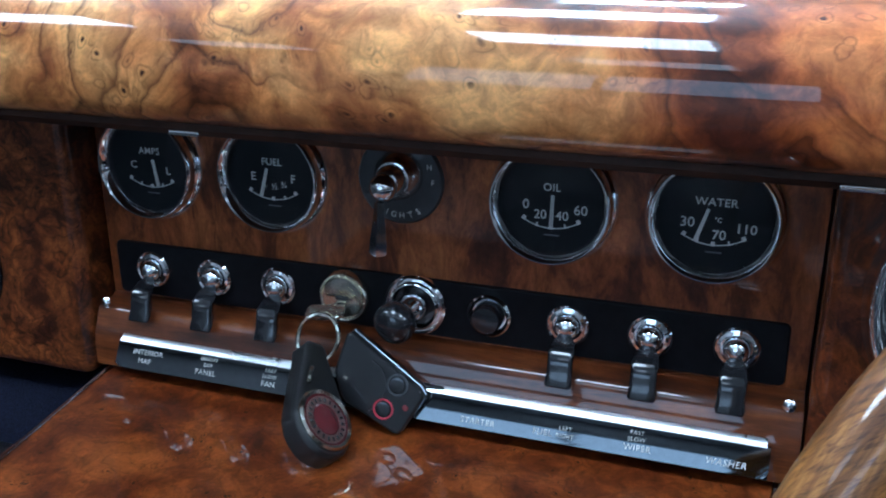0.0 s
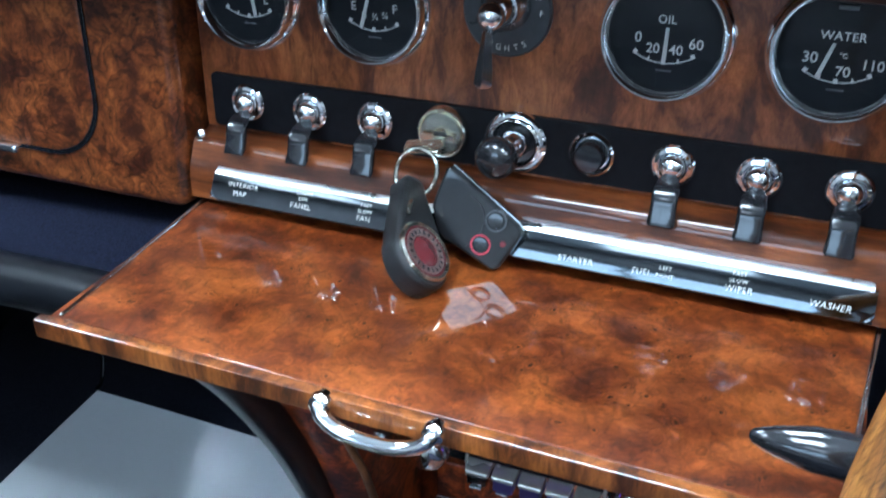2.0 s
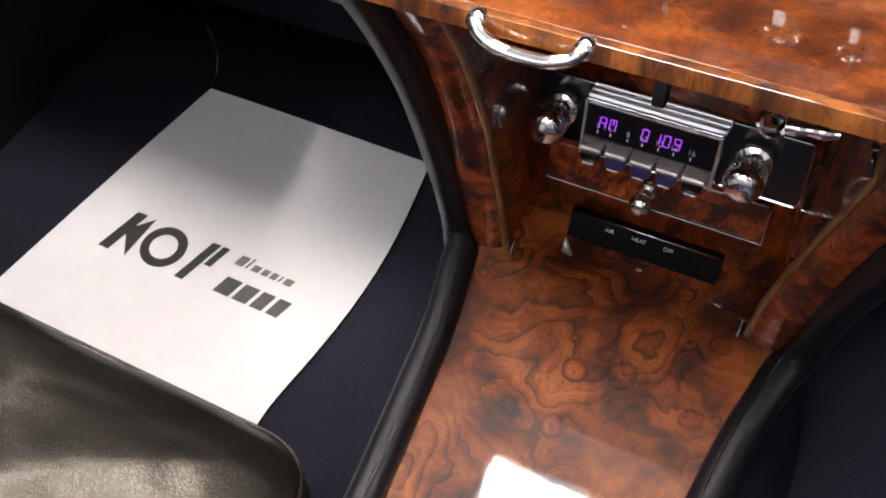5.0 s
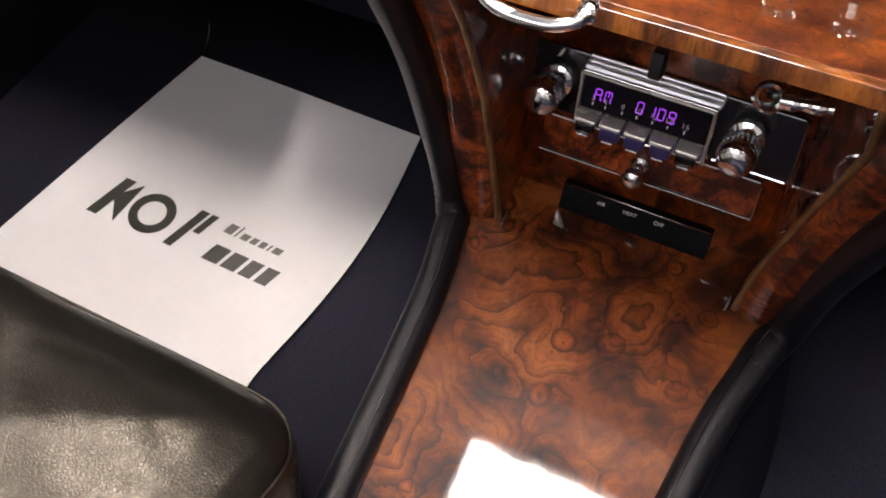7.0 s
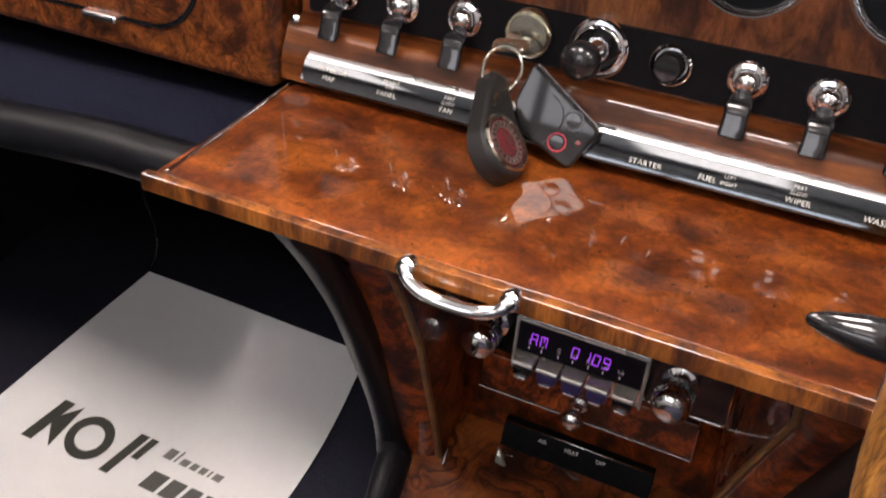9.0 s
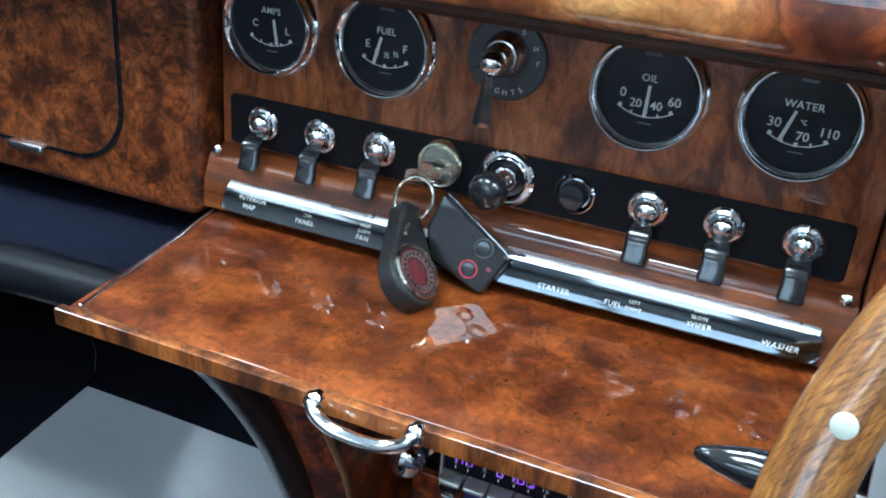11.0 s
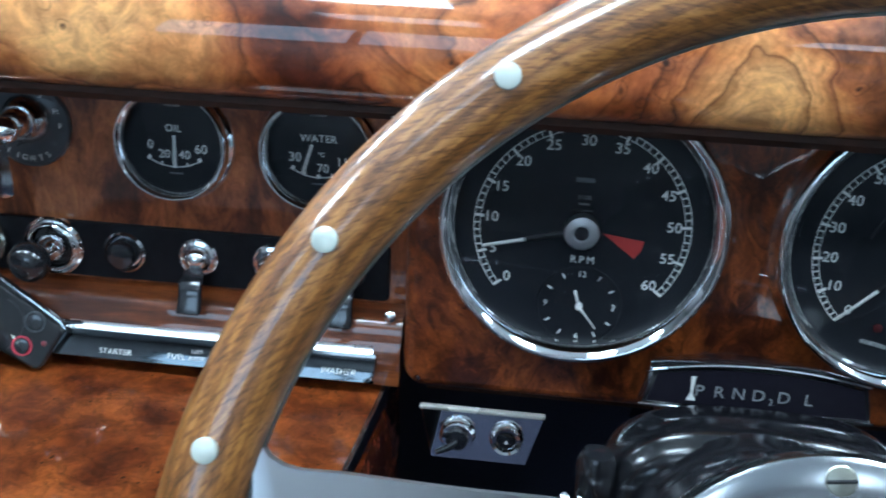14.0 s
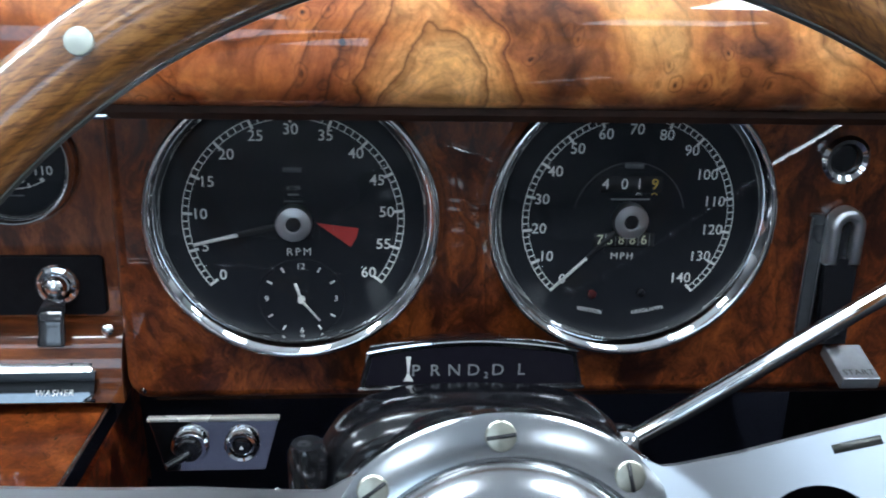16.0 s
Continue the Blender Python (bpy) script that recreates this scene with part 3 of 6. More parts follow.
def plate(outline, depth, m, bevel=0.0, bm=None, seg=2):
    """A flat outline of (x, y) raised by depth along z, then placed by m."""
    own = bmesh.new()
    f = own.faces.new([own.verts.new((x, y, 0)) for x, y in outline])
    got = bmesh.ops.extrude_face_region(own, geom=[f])
    vs = [g for g in got["geom"] if isinstance(g, bmesh.types.BMVert)]
    bmesh.ops.translate(own, verts=vs, vec=(0, 0, depth))
    if bevel:
        top = set(vs)
        bmesh.ops.bevel(own, geom=[e for e in own.edges if e.verts[0] in top and e.verts[1] in top], offset=bevel, segments=seg, affect="EDGES", profile=0.5)
    own.transform(m)
    return join(bm, own)


def rounded(x0, x1, y0, y1, r, seg=6):
    """The outline of a rectangle with round corners; r is one radius or four (from lower left, anticlockwise)."""
    rs = r if isinstance(r, (list, tuple)) else [r] * 4
    out = []
    for (cx, cy, sx, sy, start), q in zip(((x0, y0, 1, 1, 180), (x1, y0, -1, 1, 270), (x1, y1, -1, -1, 0), (x0, y1, 1, -1, 90)), rs):
        for k in range(seg + 1):
            a = radians(start + 90 * k / seg)
            out.append((cx + sx * q + q * math.cos(a), cy + sy * q + q * math.sin(a)))
    return out


def sweep_x(profile, x0, x1, bm=None, cuts=1):
    """A profile of (y, z) drawn along x, closed at both ends."""
    own = bmesh.new()
    rings = [[own.verts.new((x0 + (x1 - x0) * i / cuts, y, z)) for y, z in profile] for i in range(cuts + 1)]
    for a, b in zip(rings, rings[1:]):
        for k in range(len(profile)):
            j = (k + 1) % len(profile)
            own.faces.new((a[k], a[j], b[j], b[k]))
    own.faces.new(rings[0])
    own.faces.new(rings[-1])
    return join(bm, own)


def loft(rings, bm=None, close=True, caps=True):
    own = bmesh.new()
    vs = [[own.verts.new(p) for p in ring] for ring in rings]
    n = len(vs[0])
    for a, b in zip(vs, vs[1:]):
        for k in range(n if close else n - 1):
            j = (k + 1) % n
            own.faces.new((a[k], a[j], b[j], b[k]))
    if caps and close:
        own.faces.new(vs[0])
        own.faces.new(vs[-1])
    return join(bm, own)


FACING = pose(0, 0, 0, 90, 0, 0)


def word(text, size, at, material, parent, m=None, name="lettering", shear=0.0, spacing=1.0, thick=0.0, wide=1.0):
    """Raised lettering as a mesh, centred at a place, facing the seats unless m turns it otherwise."""
    cu = bpy.data.curves.new("tmp", "FONT")
    cu.body, cu.size, cu.align_x, cu.align_y = text, size, "CENTER", "CENTER"
    cu.shear, cu.space_character, cu.offset = shear, spacing, thick
    cu.extrude, cu.resolution_u = 0.00004, 3
    tmp = bpy.data.objects.new("tmp", cu)
    me = bpy.data.meshes.new_from_object(tmp)
    bpy.data.objects.remove(tmp)
    bpy.data.curves.remove(cu)
    turn = FACING if m is None else m
    me.transform(Matrix.Translation(at) @ turn @ Matrix.Diagonal((wide, 1, 1, 1)))
    me.materials.append(material)
    me.name = name
    return part(name, me, material, parent)


def bar(x, z, w, h, y, bm=None, ang=0.0, d=0.0003):
    """A small flat mark facing the seats."""
    m = Matrix.Translation((x, y, z)) @ FACING @ pose(0, 0, 0, 0, 0, ang)
    return plate([(-w / 2, -h / 2), (w / 2, -h / 2), (w / 2, h / 2), (-w / 2, h / 2)], d, m, bm=bm)


# ---- the room that closes the place ----
lone("floor", box(-5, 5, -3.7, 5, -0.5, -0.42), FLOOR_PAINT, "pale grey painted showroom floor", "floor", "structure")
lone("wall_north", box(-5, 5, 5, 5.1, -0.42, 2.6), WALL_PAINT, "plain grey showroom wall", "wall", "structure")
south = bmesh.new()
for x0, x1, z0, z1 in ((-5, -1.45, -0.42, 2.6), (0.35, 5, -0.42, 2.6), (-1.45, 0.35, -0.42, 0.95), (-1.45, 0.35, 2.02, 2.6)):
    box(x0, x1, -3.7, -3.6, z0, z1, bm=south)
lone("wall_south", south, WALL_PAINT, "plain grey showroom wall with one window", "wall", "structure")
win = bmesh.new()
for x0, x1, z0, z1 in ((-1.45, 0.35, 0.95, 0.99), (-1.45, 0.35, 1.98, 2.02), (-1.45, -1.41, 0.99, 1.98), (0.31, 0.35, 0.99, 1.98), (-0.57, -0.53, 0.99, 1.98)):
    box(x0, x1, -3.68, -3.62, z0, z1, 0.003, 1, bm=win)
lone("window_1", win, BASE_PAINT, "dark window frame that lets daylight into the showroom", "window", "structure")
lone("wall_west", box(-5.1, -5, -3.7, 5, -0.42, 2.6), WALL_PAINT, "plain grey showroom wall", "wall", "structure")
lone("wall_east", box(5, 5.1, -3.7, 5, -0.42, 2.6), WALL_PAINT, "plain grey showroom wall", "wall", "structure")
lone("ceiling", box(-5, 5, -3.7, 5, 2.6, 2.7), CEIL_PAINT, "plain white showroom ceiling", "ceiling", "structure")


def ceiling_light(at, glowing):
    x, y, z = at
    t = thing("ceiling_light", at, "unseen square white light panel under the showroom ceiling", "ceiling light", "ceiling lights")
    part("frame", box(x - 0.33, x + 0.33, y - 0.33, y + 0.33, z - 0.03, z, 0.006), CEIL_PAINT, t)
    part("diffuser", box(x - 0.30, x + 0.30, y - 0.30, y + 0.30, z - 0.045, z - 0.031, 0.004), glowing, t)
    return t


LIGHT_XS = (-2.106, -0.306, 1.494, 3.294)
kinds = ((-2.84, ceiling_light((LIGHT_XS[0], -2.84, 2.6), TUBE_FILL)), (-1.04, ceiling_light((LIGHT_XS[0], -1.04, 2.6), TUBE)), (0.76, ceiling_light((LIGHT_XS[0], 0.76, 2.6), TUBE_FRONT)))
for x in LIGHT_XS[1:]:
    for y, lamp in kinds:
        copy_thing(lamp, Matrix.Translation((x, y, 2.6)))
for x in LIGHT_XS:
    copy_thing(kinds[2][1], Matrix.Translation((x, 2.56, 2.6)))

# ---- car shell: footwell, roof lining, doors ----
lone("footwell_floor", box(-0.75, 0.75, -1.6, -0.10, -0.04, 0.0), CARPET, "black carpeted car floor", "car floor", "structure")
toe = bmesh.new()
box(-0.75, 0.75, 0, 0.55, -0.02, 0, bm=toe, turn=Matrix.Translation((0, -0.147, 0)) @ pose(0, 0, 0, 17.2, 0, 0))
lone("toe_board", toe, CARPET, "black carpeted sloping toe board", "car floor", "structure")
lone("bulkhead", box(-0.75, 0.75, 0.33, 0.36, 0.0, 0.66), CARPET, "black carpeted bulkhead behind the dashboard", "bulkhead", "structure")
for name, s in (("door_1", -1), ("door_2", 1)):
    lone(name, box(min(s * 0.70, s * 0.76), max(s * 0.70, s * 0.76), -1.2, 0.34, 0.0, 0.66, 0.004), BLACK_MATT, "plain black trimmed car door", "car door", "structure")

# ---- dashboard ----
rail_profile = [(-0.046, 0.6440), (-0.056, 0.6445), (-0.061, 0.648), (-0.0635, 0.654), (-0.0645, 0.662), (-0.0640, 0.672), (-0.0615, 0.682), (-0.0565, 0.6905),
                (-0.049, 0.6970), (-0.038, 0.7010), (-0.02, 0.7035), (0.03, 0.707), (0.12, 0.712), (0.12, 0.70), (0.02, 0.652), (-0.03, 0.648)]
rail = thing("dash_top_rail", (0, -0.06, 0.645), "glossy lacquered burr walnut top rail of the dashboard", "dash rail")
part("veneer", sweep_x(rail_profile, -0.70, 0.70, cuts=2), W_RAIL, rail)
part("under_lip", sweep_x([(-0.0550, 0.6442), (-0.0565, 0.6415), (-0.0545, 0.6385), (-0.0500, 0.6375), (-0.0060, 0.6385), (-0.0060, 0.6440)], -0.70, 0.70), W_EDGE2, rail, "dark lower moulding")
for x in (-0.0905, 0.1935):
    part("clip", box(x - 0.008, x + 0.008, -0.0575, -0.050, 0.6385, 0.6410, 0.0008), CHROME, rail, "small chrome clip")
lone("dash_top", box(-0.70, 0.70, 0.125, 0.40, 0.69, 0.715, 0.004), BLACK_MATT, "black padded shelf under the windscreen", "dash top", "structure")

# centre panel: flat above, rolling out below the switches
prof = [(0.012, 0.5283), (0.0, 0.5283), (-0.0015, 0.5270), (-0.0035, 0.5264), (-0.0120, 0.5258), (-0.0142, 0.5250), (-0.0158, 0.5234), (-0.0167, 0.5210), (-0.0190, 0.5160), (-0.0215, 0.5112), (-0.0225, 0.5045), (-0.0225, 0.4925), (0.012, 0.4925)]
centre = thing("instrument_panel", (0, 0, 0.494), "glossy dark walnut centre instrument panel", "instrument panel")
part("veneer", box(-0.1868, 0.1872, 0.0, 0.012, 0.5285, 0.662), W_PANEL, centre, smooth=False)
part("lower_roll", sweep_x(prof, -0.1868, 0.1872), W_ROLL, centre, "straight-grained walnut roll below the switches, its colour darkened against overhead light")
part("switch_plate", plate(rounded(-0.1805, 0.178, 0.5300, 0.5605, 0.003), 0.0025, FACING, 0.0008), SWITCH_BLACK, centre, "matt black strip behind the switches")
for x in (-0.181, 0.181):
    part("screw", lathe((x, -0.0165, 0.5285), (0, -1, 0.3), [(0, 0.0012), (0.0018, 0.001), (0.003, 0.0)], 14), CHROME, centre)

driver = thing("driver_panel", (0.4, -0.022, 0.492), "glossy burr walnut panel in front of the driver", "instrument panel")
part("veneer", plate(rounded(0.1885, 0.70, 0.4925, 0.66, [0.012, 0.004, 0.004, 0.004]), 0.034, Matrix.Translation((0, 0.012, 0)) @ FACING, 0.006, seg=4), W_DRIVER, driver)
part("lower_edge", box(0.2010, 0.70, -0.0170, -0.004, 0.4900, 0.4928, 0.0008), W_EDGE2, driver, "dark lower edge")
part("screw", lathe((0.1965, -0.0215, 0.4985), (0, -1, 0), [(0, 0.0014), (0.0012, 0.0012), (0.0020, 0.0)], 14), CHROME, driver, "small chrome screw")

glove = thing("glovebox_panel", (-0.4, -0.022, 0.48), "glossy burr walnut glovebox panel with a closed lid", "glovebox")
part("veneer", plate([(-0.70, 0.470)] + [(x, z) for x, z in rounded(-0.66, -0.1895, 0.4815, 0.66, [0.002, 0.012, 0.002, 0.002])] + [(-0.70, 0.66)], 0.034, Matrix.Translation((0, 0.012, 0)) @ FACING, 0.006, seg=4), W_GLOVE, glove)
lid_line = rounded(-0.530, -0.2455, 0.5030, 0.655, 0.040, 10)
part("gasket", plate(lid_line, 0.0016, Matrix.Translation((0, -0.0215, 0)) @ FACING, 0.0004), BLACK_GLOSS, glove, "black shut line round the lid")
lid = part("lid", plate(rounded(-0.527, -0.2483, 0.5058, 0.655, 0.038, 10), 0.0022, Matrix.Translation((0, -0.0215, 0)) @ FACING, 0.0010), W_GLOVE, glove)
part("latch", box(-0.338, -0.3085, -0.030, -0.0225, 0.5015, 0.5065, 0.0018), CHROME, lid, "chrome latch bar")


# ---- gauges ----
def ring(at, r, y_back, depth, wide, seg=56):
    """A rounded chrome bezel that faces the seats."""
    prof = [(r + 0.0022, 0.0), (r + 0.0016, depth * 0.22), (r, depth * 0.40)]
    for a, d in ((0.02, 0.62), (0.07, 0.80), (0.15, 0.93), (0.26, 0.99), (0.36, 0.99), (0.48, 0.93), (0.66, 0.78), (0.84, 0.60), (0.94, 0.46)):
        prof.append((r - wide * a, depth * d))
    prof.append((r - wide, depth * 0.10))
    return lathe((at[0], y_back, at[1]), (0, -1, 0), prof, seg)


def arc_line(cx, cz, r, a0, a1, w, y, n=16, bm=None):
    """A thin curved line facing the seats."""
    out = []
    for k in range(n + 1):
        a = radians(a0 + (a1 - a0) * k / n)
        out.append((cx + (r + w / 2) * math.cos(a), cz + (r + w / 2) * math.sin(a)))
    for k in range(n, -1, -1):
        a = radians(a0 + (a1 - a0) * k / n)
        out.append((cx + (r - w / 2) * math.cos(a), cz + (r - w / 2) * math.sin(a)))
    return plate(out, 0.0002, Matrix.Translation((0, y, 0)) @ FACING, bm=bm)


def stick(x0, z0, x1, z1, w0, w1, y, d=0.0005):
    """A tapered pointer facing the seats."""
    p, q = Vector((x0, z0)), Vector((x1, z1))
    s = (q - p).normalized()
    n = Vector((-s.y, s.x))
    return plate([tuple(p - n * w0 / 2), tuple(q - n * w1 / 2), tuple(q + n * w1 / 2), tuple(p + n * w0 / 2)], d, Matrix.Translation((0, y, 0)) @ FACING)


def gauge_base(name, cx, cz, r, y, depth, wide, label, group):
    g = thing(name, (cx, y, cz), label, "gauge", group)
    part("bezel", ring((cx, cz), r, y, depth, wide), CHROME, g)
    part("face", lathe((cx, y - 0.0005, cz), (0, -1, 0), [(0, 0.0008), (r - wide * 0.9, 0.0008), (r - wide * 0.9, 0)], 48), FACE, g)
    gl = part("glass", lathe((cx, y - depth * 0.55, cz), (0, -1, 0), [(0, 0.0022), ((r - wide) * 0.5, 0.0017), (r - wide * 0.9, 0.0)], 48), GLASS, g)
    gl.visible_shadow = False
    return g, y - 0.0013


def small_gauge(cx, cz, kind, title, marks, needle, size=0.0062, ticks=5, minor=()):
    g, y = gauge_base(kind, cx, cz, 0.0291, 0.0, 0.0090, 0.0052, f"round black {title.lower()} gauge with white markings in a chrome bezel", "small gauges")
    word(title, 0.0052, (cx, y, cz + 0.0072), WHITE, g, spacing=1.05, thick=0.00004)
    for t, dx, dz, s in marks:
        word(t, s, (cx + dx, y, cz + dz), WHITE, g, thick=0.00005)
    r, oz = 0.0250, 0.0125
    sc = arc_line(cx, cz + oz, r, 238, 302, 0.0005, y)
    for k in range(ticks):
        a = radians(238 + 64 * k / (ticks - 1))
        w = 0.0018 if k in (0, ticks - 1, (ticks - 1) / 2) else 0.0008
        bar(cx + (r - 0.0006) * math.cos(a), cz + oz + (r - 0.0006) * math.sin(a), w, 0.0020, y, sc, math.degrees(a) + 90)
    part("scale", sc, WHITE, g)
    part("needle", stick(cx + needle[0], cz + needle[1], cx + needle[2], cz + needle[3], 0.0015, 0.0019, y - 0.0012), WHITE, g)
    part("maker_mark", bar(cx, cz + 0.0192, 0.0080, 0.0016, y), FAINT, g)
    part("small_print", bar(cx + 0.0005, cz - 0.0158, 0.0070, 0.0007, y), FAINT, g)
    return g


GZ = 0.6062
small_gauge(-0.1522, GZ, "ammeter", "AMPS", [("C", -0.0105, -0.0008, 0.0058), ("L", 0.0108, -0.0030, 0.0058)], (0.0026, 0.0030, 0.0048, -0.0112))
small_gauge(-0.0785, GZ, "fuel_gauge", "FUEL", [("E", -0.0110, -0.0010, 0.0062), ("¼", -0.0050, -0.0052, 0.0046), ("½", 0.0010, -0.0056, 0.0046), ("¾", 0.0065, -0.0045, 0.0046), ("F", 0.0118, -0.0010, 0.0062)], (-0.0022, 0.0040, -0.0062, -0.0105))
small_gauge(0.0675, GZ, "oil_gauge", "OIL", [("0", -0.0122, -0.0018, 0.0066), ("20", -0.0052, -0.0062, 0.0062), ("40", 0.0052, -0.0062, 0.0062), ("60", 0.0138, -0.0028, 0.0066)], (0.0008, 0.0040, 0.0004, -0.0108))
small_gauge(0.1410, GZ, "water_gauge", "WATER", [("30", -0.0118, -0.0028, 0.0066), ("70", 0.0022, -0.0078, 0.0062), ("110", 0.0135, -0.0040, 0.0062), ("°C", 0.0014, -0.0008, 0.0030)], (-0.0030, 0.0044, -0.0078, -0.0108))

# lighting switch
sw = thing("lighting_switch", (-0.0078, 0, 0.6105), "chrome lights switch with a hanging lever on a smoked plate", "light switch")
part("plate", lathe((-0.0078, 0, 0.6105), (0, -1, 0), [(0, 0.0022), (0.0212, 0.0022), (0.0222, 0.0012), (0.0222, 0)], 48), GREY_PLATE, sw)
part("collar", lathe((-0.0078, -0.002, 0.6135), (0, -1, 0), [(0.0122, 0), (0.0118, 0.004), (0.0095, 0.007), (0.0085, 0.010), (0, 0.010)], 32), SOFT_CHROME, sw)
part("boss", lathe((-0.0078, -0.010, 0.6135), (0, -1, 0), [(0.0078, 0), (0.0075, 0.006), (0.006, 0.010), (0.0025, 0.012), (0, 0.0122)], 28), CHROME, sw)
part("knob", lathe((-0.0085, -0.021, 0.6120), (0, -1, -0.1), [(0.0066 * math.sin(radians(a)), -0.0066 * math.cos(radians(a))) for a in range(0, 181, 15)], 28), CHROME, sw)
part("lever", loft([[(-0.0088 - (0.606 - z) * 0.06 + sx * w, -0.0255 - sy * 0.0022, z) for sx, sy in ((-1, 0), (0, 1), (1, 0), (0.5, -1), (-0.5, -1))] for z, w in ((0.606, 0.0024), (0.598, 0.0030), (0.587, 0.0042), (0.5805, 0.0046), (0.5792, 0.003))]), SOFT_CHROME, sw)
for t, a in (("S", 62), ("H", 26), ("F", 0)):
    word(t, 0.0040, (-0.0078 + 0.0172 * math.cos(radians(a)), -0.0025, 0.6105 + 0.0172 * math.sin(radians(a))), WHITE, sw)
for t, a in zip("LIGHTS", (232, 247, 259, 273, 288, 302)):
    word(t, 0.0042, (-0.0078 + 0.0178 * math.cos(radians(a)), -0.0025, 0.6105 + 0.0178 * math.sin(radians(a))), WHITE, sw, FACING @ pose(0, 0, 0, 0, 0, a - 270))


# ---- switches along the black strip ----
SZ, SY = 0.5465, -0.0025


def toggle(x):
    t = thing("toggle_switch", (x, SY, SZ), "chrome domed toggle switch with a black paddle lever", "switch", "dashboard switches")
    part("collar", lathe((x, SY, SZ), (0, -1, 0), [(0.0104, 0), (0.0104, 0.0018), (0.0096, 0.0028), (0.0088, 0.0022), (0.0074, 0.0026), (0.0070, 0.0012), (0, 0.0012)], 32), CHROME, t)
    part("dome", lathe((x, SY - 0.0014, SZ), (0, -1, 0), [(0.0064, 0), (0.0062, 0.0025), (0.0050, 0.0052), (0.0028, 0.0068), (0, 0.0074)], 28), CHROME, t)
    rings = []
    for y, z, w, d in ((-0.0060, -0.0040, 0.0030, 0.0014), (-0.0100, -0.0060, 0.0056, 0.0020), (-0.0135, -0.0085, 0.0064, 0.0024), (-0.0150, -0.0130, 0.0061, 0.0025), (-0.0160, -0.0180, 0.0062, 0.0026), (-0.0182, -0.0222, 0.0066, 0.0022), (-0.0192, -0.0236, 0.0060, 0.0010)):
        out = rounded(-w, w, -d, d, min(w, d) * 0.75, 3)
        rings.append([(x + px, SY + y + py, SZ + z + py * 0.5) for px, py in out])
    part("lever", loft(rings), BLACK, t)
    return t


first = toggle(-4 * 0.039)
for i in (-3, -2, 2, 3, 4):
    copy_thing(first, Matrix.Translation((i * 0.039, SY, SZ)))

lock = thing("ignition_lock", (-0.039, SY, SZ), "nickel ignition lock with a key in it", "ignition lock")
part("barrel", lathe((-0.039, SY, SZ), (0, -1, 0), [(0.0138, 0), (0.0138, 0.003), (0.0128, 0.0048), (0.0118, 0.0046), (0.0108, 0.0038), (0.0106, 0.005), (0, 0.0055)], 36), PALE_NICKEL, lock)
part("slot", box(-0.0425, -0.0355, SY - 0.0062, SY - 0.0052, SZ - 0.0012, SZ + 0.0012, 0.0003), BLACK, lock)

lighter = thing("cigar_lighter", (0, SY, SZ), "chrome cigar lighter with a black round knob", "cigar lighter")
part("escutcheon", lathe((0, SY, SZ), (0, -1, 0), [(0.0162, 0), (0.0162, 0.0022), (0.0150, 0.0036), (0.0138, 0.0028), (0.0131, 0.0042), (0.0120, 0.0050), (0.0110, 0.0036), (0.0106, 0.0010)], 44), CHROME, lighter)
part("recess", lathe((0, SY, SZ), (0, -1, 0), [(0, 0.0012), (0.0108, 0.0012), (0.0108, 0)], 32), BLACK, lighter)
way = Vector((-0.16, -1, -0.10))
part("stem", lathe((0, SY - 0.001, SZ), way, [(0.0076, 0), (0.0076, 0.0055), (0.0062, 0.0080), (0.0058, 0.0140), (0, 0.0140)], 10), CHROME, lighter)
part("knob", lathe(Vector((0, SY - 0.001, SZ)) + way.normalized() * 0.0125, way, [(0, -0.001), (0.0068, 0), (0.0100, 0.0035), (0.0108, 0.0075), (0.0098, 0.0118), (0.0068, 0.0148), (0, 0.0160)], 32), BLACK, lighter)

starter = thing("starter_button", (0.039, SY, SZ), "black push button in a chrome collar", "push button")
part("collar", lathe((0.039, SY, SZ), (0, -1, 0), [(0.0112, 0), (0.0112, 0.003), (0.0102, 0.0042), (0.0090, 0.0030), (0.0086, 0.001), (0, 0.001)], 32), CHROME, starter)
part("button", lathe((0.039, SY - 0.001, SZ), (0, -1, 0), [(0.0078, 0), (0.0076, 0.006), (0.0066, 0.0082), (0, 0.0088)], 28), BLACK, starter)

# ---- label strip ----
strip = thing("switch_label_strip", (0, -0.0225, 0.497), "chrome label strip with a dark mirror face and white words", "label strip")
part("ledge", sweep_x([(-0.0185, 0.5138), (-0.0195, 0.5137), (-0.0236, 0.5108), (-0.0242, 0.5100), (-0.0236, 0.5094), (-0.0185, 0.5090)], -0.1680, 0.1735), SATIN, strip, "bright satin chrome ledge")


def on_strip(z):
    """How far forward the rounded face stands at a height."""
    u = z - 0.4972
    return -0.0298 + 0.394 * u + 9.0 * u * u


face = [(on_strip(0.4972 + 0.0126 * k / 10), 0.4972 + 0.0126 * k / 10) for k in range(11)]
strip_rings = []
for x, cut in ((-0.1690, 0.0030), (-0.1682, 0.0014), (-0.1668, 0.0004), (-0.1650, 0.0), (0.1700, 0.0), (0.1728, 0.0004), (0.1744, 0.0014), (0.1752, 0.0030)):
    strip_rings.append([(x, y, max(z, 0.4972 + cut)) for y, z in face] + [(x, -0.0185, 0.5098), (x, -0.0230, 0.4972 + cut)])
part("face", loft(strip_rings), STRIP, strip, "dark mirror-like rounded face")
part("lower_bead", tube([(-0.166, -0.0270, 0.4962), (0.1750, -0.0270, 0.4962)], 0.0010, 8), STRIP, strip)
